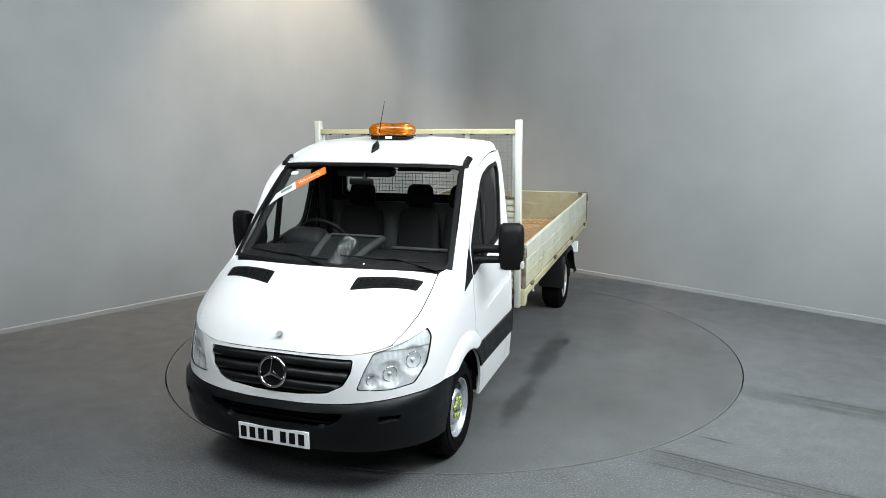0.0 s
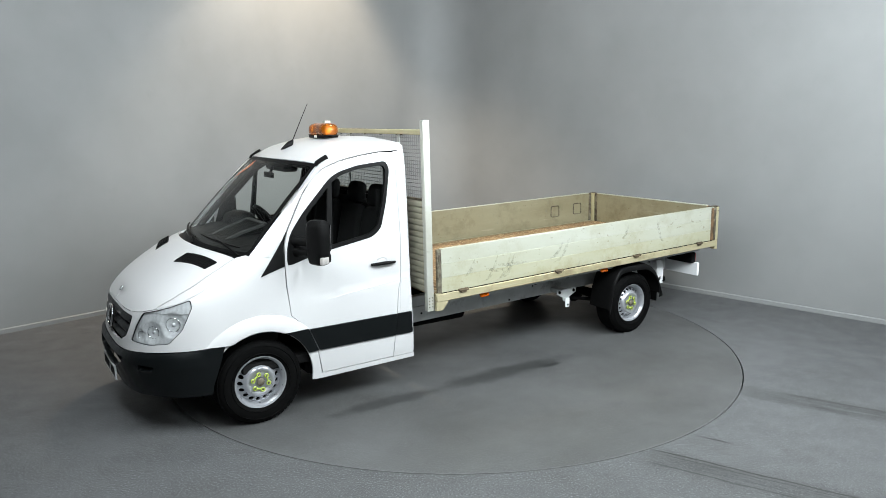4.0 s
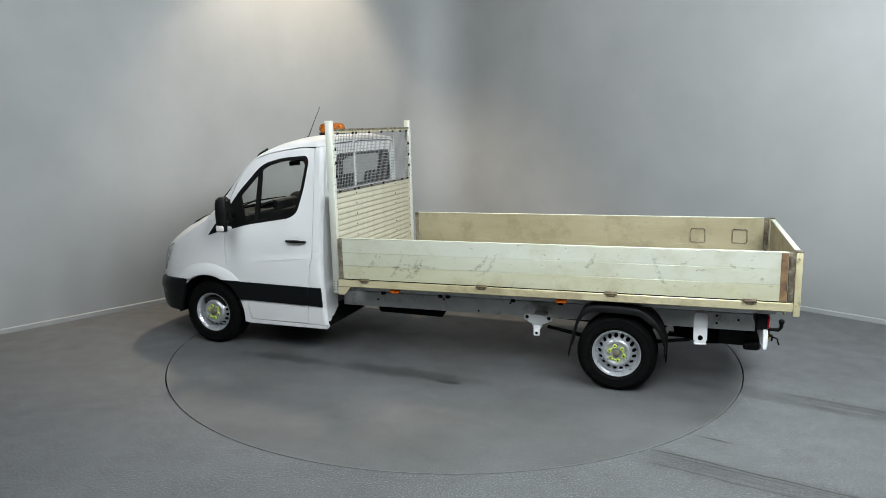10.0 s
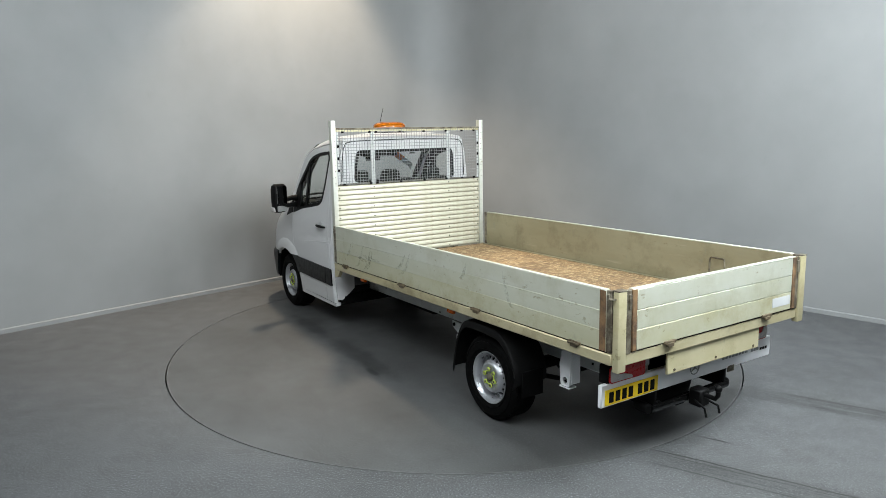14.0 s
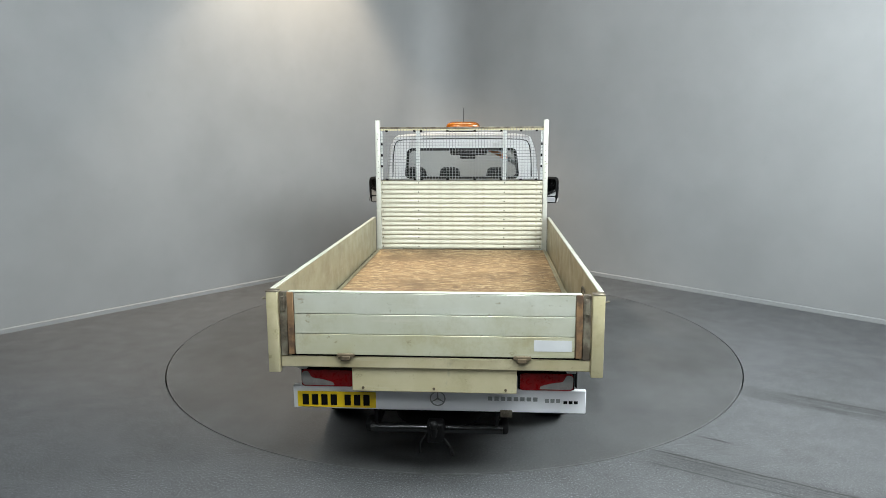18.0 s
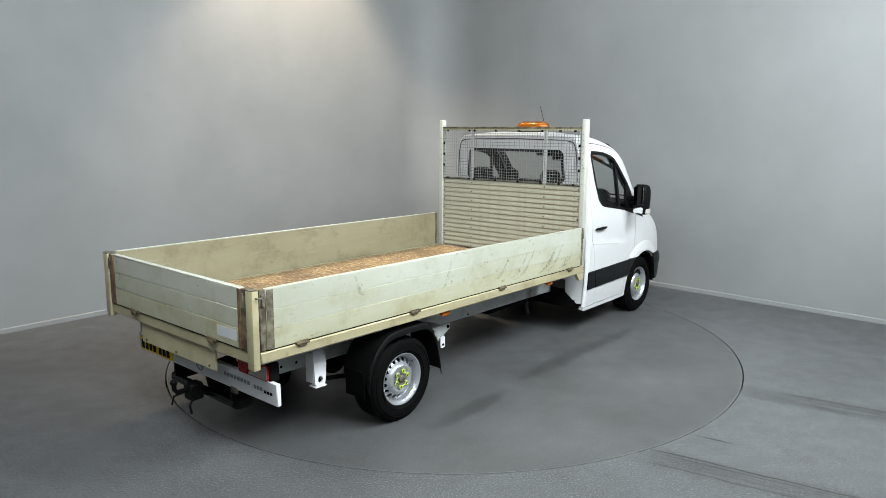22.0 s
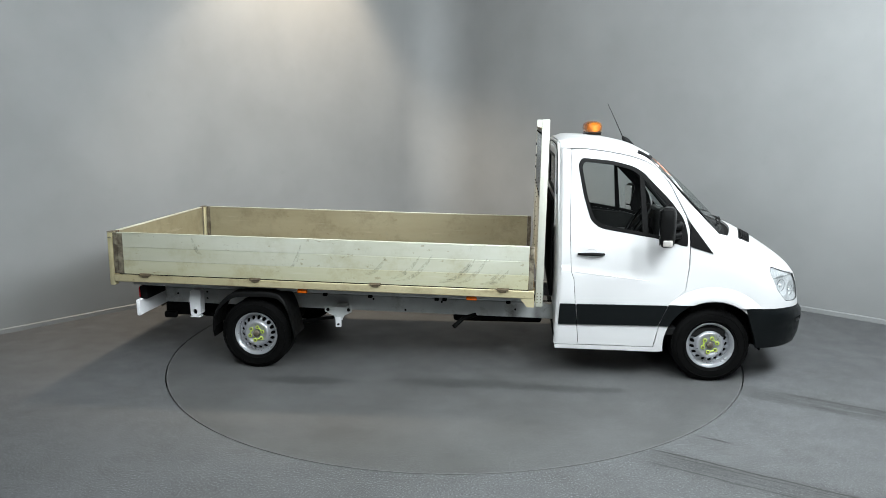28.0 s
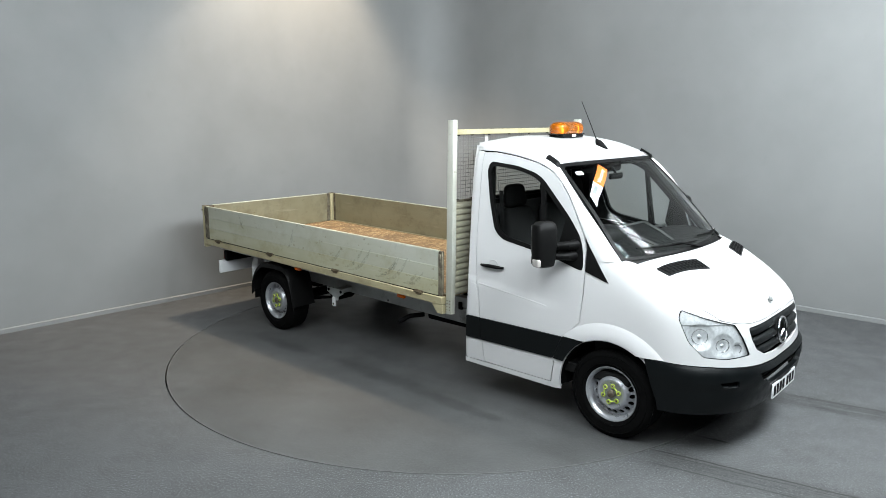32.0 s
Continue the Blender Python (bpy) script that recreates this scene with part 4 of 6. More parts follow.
    bm = bmesh.new()
    box(bm, -3.05, -3.035, -0.50, -0.42, 0.47, 0.52, bevel=0.005)
    part("socket", bm, LATCH, tow)
    # white rear beam with plate and lamps
    bm = boxed(-3.045, -3.010, -0.975, 0.955, 0.505, 0.665, bevel=0.006)
    beam = part("rear_beam", bm, PLATE, truck, "white rear light beam with a yellow plate")
    part("number_plate", boxed(-3.052, -3.046, 0.40, 0.925, 0.517, 0.627, bevel=0.002), YELLOW, beam, "yellow number plate with black bars")
    bars("plate_mark", beam, INK, -3.0545, [0.87 - 0.063 * k - (0.03 if k > 3 else 0) for k in range(7)], 0.534, 0.608, 0.042)
    bars("lettering_bar", beam, GALV, -3.0465, [-0.354 - 0.042 * k for k in range(8)], 0.585, 0.612, 0.028)
    bars("lettering_bar", beam, GALV, -3.0465, [-0.723 - 0.036 * k for k in range(3)], 0.578, 0.604, 0.026)
    bars("lettering_bar", beam, INK, -3.0465, [-0.842 - 0.034 * k for k in range(3)], 0.572, 0.592, 0.024)
    bm = bmesh.new()
    ring = [(-3.048, -0.01 + 0.048 * math.cos(k * math.tau / 24), 0.592 + 0.048 * math.sin(k * math.tau / 24)) for k in range(24)]
    sweep(bm, ring, 0.0045, 6, closed=True)
    for k in range(3):
        a = math.pi / 2 + k * math.tau / 3
        sweep(bm, [(-3.048, -0.01, 0.592), (-3.048, -0.01 + 0.046 * math.cos(a), 0.592 + 0.046 * math.sin(a))], [0.006, 0.002], 6)
    part("emblem", bm, GALV, beam, "round silver emblem")
    for s in (1, -1):
        ys = sorted((s * 0.535, s * 0.90))
        lamp = part("rear_lamp", boxed(-3.040, -2.96, ys[0], ys[1], 0.655, 0.788, bevel=0.012, seg=2), INK, truck, "rear lamp cluster, red with clear windows")
        lens = [(ys[0] + 0.012, 0.666), (ys[1] - 0.012, 0.666), (ys[1] - 0.012, 0.777), (ys[0] + 0.012, 0.777)]
        part("red_lens", sheet([rounded(lens, 0.02)], 0.02, lambda u, v: (-3.056 + 0.12 * (v - 0.72) ** 2, u, v), 0.014, flip=True), RED, lamp, "red lamp lens")
        yo = s * 0.80
        blob = [(yo + s * p, q) for p, q in ((-0.13, 0.674), (0.085, 0.674), (0.088, 0.765), (0.045, 0.772), (0.025, 0.725), (-0.05, 0.715), (-0.12, 0.695))]
        blob = blob if s > 0 else blob[::-1]
        part("clear_lens", sheet([rounded(blob, 0.02)], 0.015, lambda u, v: (-3.060 + 0.12 * (v - 0.72) ** 2, u, v), 0.004, flip=True), LAMPWHITE, lamp, "clear reversing lens")


build_bed()
build_headboard()
for wx, wy, sd in ((2.466, 0.925, 1), (2.466, -0.925, -1), (-1.836, 0.955, 1), (-1.836, -0.955, -1)):
    build_wheel((wx, wy, 0.347), sd)
build_chassis()

# ---- the cab ----


def table(*pairs):
    xs, ys = [a for a, _ in pairs], [b for _, b in pairs]
    return lambda v: float(np.interp(v, xs, ys))


def soft_table(*pairs):
    """Like table, but rounded at its knots."""
    base = table(*pairs)
    span = (pairs[-1][0] - pairs[0][0]) * 0.03
    return lambda v: (base(v - 2 * span) + 2 * base(v - span) + 3 * base(v) + 2 * base(v + span) + base(v + 2 * span)) / 9


nose_x = soft_table((0.20, 3.27), (0.30, 3.34), (0.40, 3.385), (0.50, 3.40), (0.60, 3.395), (0.70, 3.378), (0.80, 3.366), (0.90, 3.346), (0.97, 3.322), (1.06, 3.275), (1.15, 3.17), (1.25, 3.02), (1.35, 2.85), (1.45, 2.7))
flank_y = soft_table((0.20, 0.945), (0.32, 0.962), (0.50, 0.978), (0.75, 0.985), (1.00, 0.983), (1.20, 0.974), (1.35, 0.958), (1.60, 0.931), (1.90, 0.897), (2.05, 0.876), (2.14, 0.852), (2.20, 0.822), (2.26, 0.78))
crest_z = soft_table((2.20, 1.48), (2.40, 1.458), (2.60, 1.422), (2.744, 1.382), (2.82, 1.350), (2.955, 1.275), (3.10, 1.180), (3.20, 1.105), (3.27, 1.04), (3.31, 0.985), (3.33, 0.955))
edge_z = soft_table((2.20, 1.42), (2.35, 1.395), (2.49, 1.36), (2.60, 1.305), (2.72, 1.225), (2.84, 1.155), (2.955, 1.092), (3.06, 1.050), (3.184, 1.006), (3.28, 0.968), (3.33, 0.95))


def side_y(x, z):
    base = flank_y(z)
    if 1.1 < x < 2.25 and 0.7 < z < 1.3:      # the crease along the door
        line = 1.045 - 0.115 * (x - 1.19)
        fade = min(1.0, max(0.0, (2.1 - x) / 0.3))
        base -= 0.012 * fade * min(1.0, max(0.0, (z - line) / 0.012)) * max(0.0, 1 - (z - line) / 0.25 if z > line else 1)
    room = max(nose_x(z) - x, 1e-4)
    nose = (room / 0.46) ** 0.25
    return (base ** -20 + nose ** -20) ** -0.05


def flank(s, off=0.0):
    return lambda x, z: (x, s * (side_y(x, z) + off), z)


def wrap(off=0.0):
    """The nose, by the angle (radians) round the point 2.45 m ahead, and the height."""
    def f(a, z):
        c, sn = math.cos(a), math.sin(a)
        lo, hi = 0.1, 1.6
        xn, fy = nose_x(z), flank_y(z)
        for _ in range(34):
            r = (lo + hi) / 2
            x, y = 2.45 + r * c, abs(r * sn)
            out = x >= xn or (y / fy) ** 20 + y ** 20 * (0.46 / max(xn - x, 1e-6)) ** 5 > 1
            lo, hi = (lo, r) if out else (r, hi)
        r = lo + off
        return (2.45 + r * c, r * sn, z)
    return f


def bonnet_z(x, y):
    e = edge_z(x)
    ye = max(side_y(x, e), 0.05)
    q = min(1.0, abs(y) / ye)
    c = e + (crest_z(x) - e) * min(1.0, max(0.0, (3.326 - x) / 0.075)) ** 0.5
    return c - (c - e) * (0.38 * q ** 2 + 0.62 * q ** 6)


def bonnet(off=0.0):
    def f(x, v):
        q = v / 0.9
        y = q * side_y(x, edge_z(x))
        return (x, y, bonnet_z(x, y) + off)
    return f


def screen(off=0.0):
    """The windscreen: a from -1 (its right edge) to 1, b from 0 (foot) to 1 (head); both in scaled units."""
    def f(u, v):
        a, b = u / 0.86, v / 0.95
        low = Vector((2.685 - 0.195 * abs(a) ** 2.2, 0.896 * a, 1.374 - 0.010 * a * a))
        top = Vector((1.965 - 0.118 * a * a, 0.785 * a, 2.064 - 0.018 * a * a))
        p = low.lerp(top, b)
        bulge = 0.022 * 4 * b * (1 - b) + off
        return p + Vector((0.70, 0, 0.71)) * bulge
    return f


ARCH = (2.465, 0.345)


def arch_pts(r, a0, a1, n):
    return [(ARCH[0] + r * math.cos(radians(a0 + (a1 - a0) * k / n)), ARCH[1] + r * math.sin(radians(a0 + (a1 - a0) * k / n))) for k in range(n + 1)]


DOOR = [(1.172, 2.125), (1.174, 1.42), (1.192, 1.03), (1.218, 0.95), (1.238, 0.70), (1.272, 0.338), (1.945, 0.330), (1.985, 0.53), (2.068, 0.728), (2.205, 0.868),
        (2.228, 1.10), (2.230, 1.26), (2.222, 1.42), (2.185, 1.545), (2.04, 1.815), (1.93, 1.945), (1.84, 2.01), (1.70, 2.062), (1.50, 2.103), (1.30, 2.128)]
OPENING = [(1.262, 2.055), (1.54, 2.027), (1.72, 1.978), (1.80, 1.932), (2.05, 1.675), (2.165, 1.525), (2.205, 1.40), (2.214, 1.262), (1.94, 1.338), (1.44, 1.424), (1.355, 1.49), (1.285, 1.72), (1.232, 1.99)]


def build_side(s):
    fl = s > 0
    f = flank(s)
    # door
    door = part("door", sheet([DOOR, rounded(OPENING, 0.05)], 0.035, f, 0.03, flip=fl, inner=1), [WHITE, LINER], truck, "white cab door with black trim", 30)
    inset = flank(s, -0.010)
    ring_in = [(1.292, 2.020), (1.54, 1.995), (1.70, 1.950), (1.775, 1.905), (2.02, 1.650), (2.13, 1.505), (2.168, 1.40), (2.176, 1.305), (1.94, 1.372), (1.46, 1.456), (1.385, 1.51), (1.318, 1.72), (1.268, 1.975)]
    part("window_frame", sheet([rounded(OPENING, 0.05), rounded(ring_in, 0.045)], 0.03, flank(s, 0.002), 0.03, flip=fl), BLACK, door, "black rubber window frame")
    post = [(1.775, 1.93), (1.812, 1.90), (1.868, 1.37), (1.815, 1.37)]
    part("window_post", sheet([post], 0.04, flank(s, -0.002), 0.03, flip=fl), BLACK, door, "black window divider")
    part("window_pane", sheet([[(1.28, 2.03), (1.54, 2.005), (1.70, 1.96), (1.79, 1.915), (1.84, 1.37), (1.45, 1.44), (1.37, 1.50), (1.30, 1.72), (1.255, 1.98)]], 0.06, inset, 0.0, flip=fl), GLASS, door, "clear side window")
    part("quarter_pane", sheet([[(1.80, 1.90), (2.03, 1.66), (2.14, 1.51), (2.19, 1.30), (1.95, 1.36), (1.85, 1.375)]], 0.06, inset, 0.0, flip=fl), GLASS, door, "clear front quarter window")
    sail = [(2.035, 1.665), (2.155, 1.52), (2.20, 1.40), (2.21, 1.268), (2.03, 1.315), (1.98, 1.42)]
    part("mirror_base", sheet([rounded(sail, 0.02)], 0.03, flank(s, 0.004), 0.025, flip=fl), BLACK, door, "black mirror base plate")
    # door handle with its white dish
    bm = bmesh.new()
    y = s * (side_y(1.36, 1.19))
    pts = [(1.245 + 0.235 * k / 10, y + s * (0.034 - 0.022 * abs(2 * k / 10 - 1) ** 3), 1.191 + 0.004 * math.sin(k / 10 * math.pi)) for k in range(11)]
    sweep(bm, pts, [0.010 + 0.006 * math.sin(k / 10 * math.pi) for k in range(11)], 10)
    part("handle", bm, BLACK, door, "black pull handle")
    dish = [(1.365 + 0.052 * math.cos(k * math.tau / 24), 1.203 + 0.042 * math.sin(k * math.tau / 24)) for k in range(24)]
    part("handle_dish", sheet([dish], 0.012, lambda x, z: (x, y + s * (0.003 - 0.010 * (1 - min(1, math.hypot((x - 1.365) / 0.052, (z - 1.203) / 0.042)) ** 2)), z), 0.004, flip=fl), WHITE, door)
    clad = [(1.242, 0.728), (1.252, 0.535), (1.978, 0.538), (2.060, 0.728)]
    part("cladding", sheet([rounded(clad, 0.012)], 0.04, flank(s, 0.014), 0.02, flip=fl), BUMPER, door, "dark grey protective strip")
    # pressed line across the door below the handle
    bm = bmesh.new()
    line = [(1.225, 1.027), (1.45, 1.002), (1.70, 0.974), (1.90, 0.950)]
    sweep(bm, [flank(s, 0.0005)(x, z) for x, z in line], [0.0038, 0.0038, 0.003, 0.0012], 6)
    part("pressed_line", bm, WHITE, door)
    # inner door card with its armrest
    card = [(1.26, 1.40), (1.30, 0.42), (1.93, 0.42), (2.16, 0.90), (2.18, 1.27), (1.94, 1.335)]
    part("door_card", sheet([rounded(card, 0.05)], 0.08, flank(s, -0.055), 0.03, flip=fl), DASH, door, "dark grey inner door card")
    bm = boxed(1.45, 1.95, min(s * 0.80, s * 0.91), max(s * 0.80, s * 0.91), 1.08, 1.16, bevel=0.03, seg=2)
    part("armrest", bm, DASHGREY, door)
    # panel behind the door
    rear_x = lambda z: 1.074 - 0.034 * max(0.0, min(1.0, (1.0 - z) / 0.62))
    tuck = lambda x, z: side_y(x, z) - 0.032 * max(0.0, (rear_x(z) + 0.034 - x) / 0.034) ** 2
    quarter = [(1.074, 2.140), (1.074, 1.0), (1.041, 0.335), (1.267, 0.335), (1.2335, 0.70), (1.2135, 0.95), (1.1875, 1.03), (1.1695, 1.42), (1.168, 2.132)]
    q = part("rear_quarter", sheet([quarter], 0.022, lambda x, z: (x, s * tuck(x, z), z), 0.03, flip=fl, inner=1), [WHITE, LINER], truck, "white rear cab quarter panel")
    part("cladding", sheet([rounded([(1.092, 0.728), (1.080, 0.532), (1.247, 0.535), (1.236, 0.728)], 0.010)], 0.04, flank(s, 0.012), 0.02, flip=fl), BUMPER, q, "dark grey protective strip")
    groove = [(1.125, 1.02), (1.180, 1.02), (1.200, 0.96), (1.205, 0.74), (1.125, 0.74)]
    part("filler_flap", sheet([rounded(groove, 0.015)], 0.04, flank(s, 0.003), 0.004, flip=fl), WHITE, q)
    part("sill", sheet([[(1.056, 0.292), (1.955, 0.280), (2.015, 0.282), (2.012, 0.324), (1.052, 0.329)]], 0.05, flank(s, -0.001), 0.06, flip=fl), WHITE, truck, "white door sill")
    # front wing
    top = [(x, edge_z(x)) for x in np.linspace(2.24, 2.7765, 12)]
    low = arch_pts(0.432, 43.9, 188.0, 22)
    wing = [(2.236, 1.10)] + top + low + [(1.950, 0.30), (1.990, 0.53), (2.073, 0.728), (2.209, 0.867)]
    w = part("front_wing", sheet([wing], 0.035, f, 0.02, flip=fl, inner=1), [WHITE, LINER], truck, "white front wing", 30)
    part("sail_corner", sheet([[(2.238, 1.268), (2.435, 1.206), (2.335, 1.340), (2.234, 1.474)]], 0.03, flank(s, 0.006), 0.02, flip=fl), BLACK, w, "black triangular mirror corner")
    part("cladding", sheet([[(1.984, 0.538), (2.066, 0.731)] + arch_pts(0.434, 116.0, 154.5, 12)], 0.03, flank(s, 0.014), 0.02, flip=fl), BUMPER, w, "dark grey protective strip")
    rows = []
    for k in range(31):
        row = []
        for r, off in ((0.560, 0.000), (0.548, 0.007), (0.53, 0.014), (0.49, 0.024), (0.455, 0.030), (0.436, 0.028), (0.428, 0.018), (0.427, -0.03)):
            a0, a1 = math.asin(0.372 / r), math.pi - math.asin(0.392 / r)
            a = a0 + (a1 - a0) * k / 30
            x, z = ARCH[0] + r * math.cos(a), ARCH[1] + r * math.sin(a)
            row.append((x, s * (side_y(min(x, 2.84), z) + off), z))
        rows.append(row if s > 0 else row[::-1])
    bm = bmesh.new()
    solid_strip(bm, rows, 0.006)
    part("arch_flare", bm, WHITE, w, "white flared wheel arch")
    bm = bmesh.new()
    rows = [[(x, s * yy, z) for yy in (0.93, 0.80, 0.62)] for x, z in arch_pts(0.440, -4, 184, 26)]
    solid_strip(bm, rows, 0.01)
    part("arch_liner", bm, UNDER, w, "black wheel arch liner")
    # pillar and roof side frame
    outer = [(2.335, 1.345), (2.226, 1.492), (2.045, 1.823), (1.935, 1.953), (1.845, 2.018), (1.70, 2.070), (1.50, 2.111), (1.30, 2.136), (1.165, 2.140), (1.074, 2.140)]
    outer = [(x, s * tuck(x, z), z) for x, z in outer]
    inner = [(2.505, s * 0.902, 1.358), (2.34, s * 0.874, 1.532), (2.155, s * 0.842, 1.725), (2.01, s * 0.815, 1.878), (1.858, s * 0.790, 2.040),
             (1.70, s * 0.775, 2.122), (1.50, s * 0.775, 2.176), (1.30, s * 0.775, 2.207), (1.165, s * 0.775, 2.216), (1.074, s * 0.775, 2.204)]
    rows = []
    for k in range(46):
        a, b = curve_at(outer, k / 45), curve_at(inner, k / 45)
        out = Vector((0.12, s * 0.85, 0.5)).normalized()
        row = [a.lerp(b, t) + out * (0.115 * t * (1 - t) * (0.4 + (a - b).length)) for t in (0, 0.12, 0.3, 0.5, 0.7, 0.88, 1)]
        rows.append(row if s < 0 else row[::-1])
    bm = bmesh.new()
    solid_strip(bm, rows, 0.025)
    pil = part("roof_frame", bm, WHITE, truck, "white windscreen pillar and roof side")
    bm = bmesh.new()
    rows = []
    for y, rise in ((0.778, 0.006), (0.785, 0.012), (0.806, 0.006), (0.818, -0.006)):
        rows.append([(1.866, s * y, 2.026), (1.856, s * y, 2.048 + rise), (1.815, s * y, 2.072 + rise), (1.778, s * y, 2.090 + rise), (1.772, s * y, 2.078)])
    solid_strip(bm, rows if s > 0 else rows[::-1], 0.012)
    part("rack_foot", bm, BLACK, pil, "black roof rack foot")
    # inner lining of the pillar
    bm = bmesh.new()
    sweep(bm, [(2.40, s * 0.85, 1.38), (2.10, s * 0.80, 1.72), (1.86, s * 0.76, 1.98), (1.60, s * 0.74, 2.07), (1.20, s * 0.74, 2.10)], 0.028, 8)
    part("inner_pillar", bm, DASH, pil)
    # lining post between the door and the back wall
    part("inner_post", boxed(1.115, 1.235, min(s * 0.76, s * 0.855), max(s * 0.76, s * 0.855), 0.45, 2.08, bevel=0.03, seg=2), DASH, pil)


def build_mirror(s):
    x, y = (2.045, 1.205) if s > 0 else (1.985, -1.155)
    bm = bmesh.new()
    sec = []
    for z, w, d in ((1.300, 0.060, 0.040), (1.312, 0.078, 0.056), (1.36, 0.088, 0.064), (1.48, 0.094, 0.070), (1.58, 0.094, 0.068), (1.625, 0.086, 0.058), (1.645, 0.062, 0.036)):
        ring = []
        for k in range(24):
            a = k * math.tau / 24
            c, sn = math.cos(a), math.sin(a)
            px = math.copysign(abs(c) ** 0.55, c) * d
            py = math.copysign(abs(sn) ** 0.45, sn) * w
            ring.append(bm.verts.new((x + (px if px > 0 else px * 0.75), y + py, z)))
        sec.append(ring)
    for A, B in zip(sec, sec[1:]):
        for k in range(24):
            bm.faces.new((A[k], A[(k + 1) % 24], B[(k + 1) % 24], B[k]))
    bm.faces.new(sec[0][::-1]), bm.faces.new(sec[-1])
    turn = Matrix.Translation((x, y, 0)) @ Matrix.Rotation(radians(s * 20), 4, "Z") @ Matrix.Translation((-x, -y, 0))
    mir = part("door_mirror", bm, BLACK, truck, "large black door mirror on two arms")
    glass = [(y - 0.075, 1.40), (y + 0.075, 1.40), (y + 0.075, 1.62), (y - 0.075, 1.62)]
    part("mirror_glass", sheet([rounded(glass, 0.02)], 0.05, lambda u, v: (x - 0.0555, u, v), 0.004, flip=True), MIRROR, mir, "upper mirror glass")
    glass = [(y - 0.072, 1.315), (y + 0.072, 1.315), (y + 0.075, 1.385), (y - 0.075, 1.385)]
    part("mirror_glass", sheet([rounded(glass, 0.015)], 0.05, lambda u, v: (x - 0.0535, u, v), 0.006, flip=True), MIRROR, mir, "lower wide-angle mirror glass")
    bm = boxed(x - 0.02, x + 0.062, min(y + s * 0.058, y + s * 0.0935), max(y + s * 0.058, y + s * 0.0935), 1.308, 1.372, bevel=0.016, seg=3)
    part("indicator", bm, LAMPWHITE, mir, "clear side indicator")
    for z0, z1, r in ((1.455, 1.450, 0.026), (1.372, 1.372, 0.024)):
        bm = bmesh.new()
        sweep(bm, [(2.13, s * 0.93, z0), (2.115, s * 1.02, z0 + 0.005), (x + 0.02, y - s * 0.08, z1)], [r * 1.7, r * 1.25, r * 1.1], 12)
        arm = part("mirror_arm", bm, BLACK, mir)
        arm.matrix_basis = turn.inverted()
    mir.matrix_basis = turn


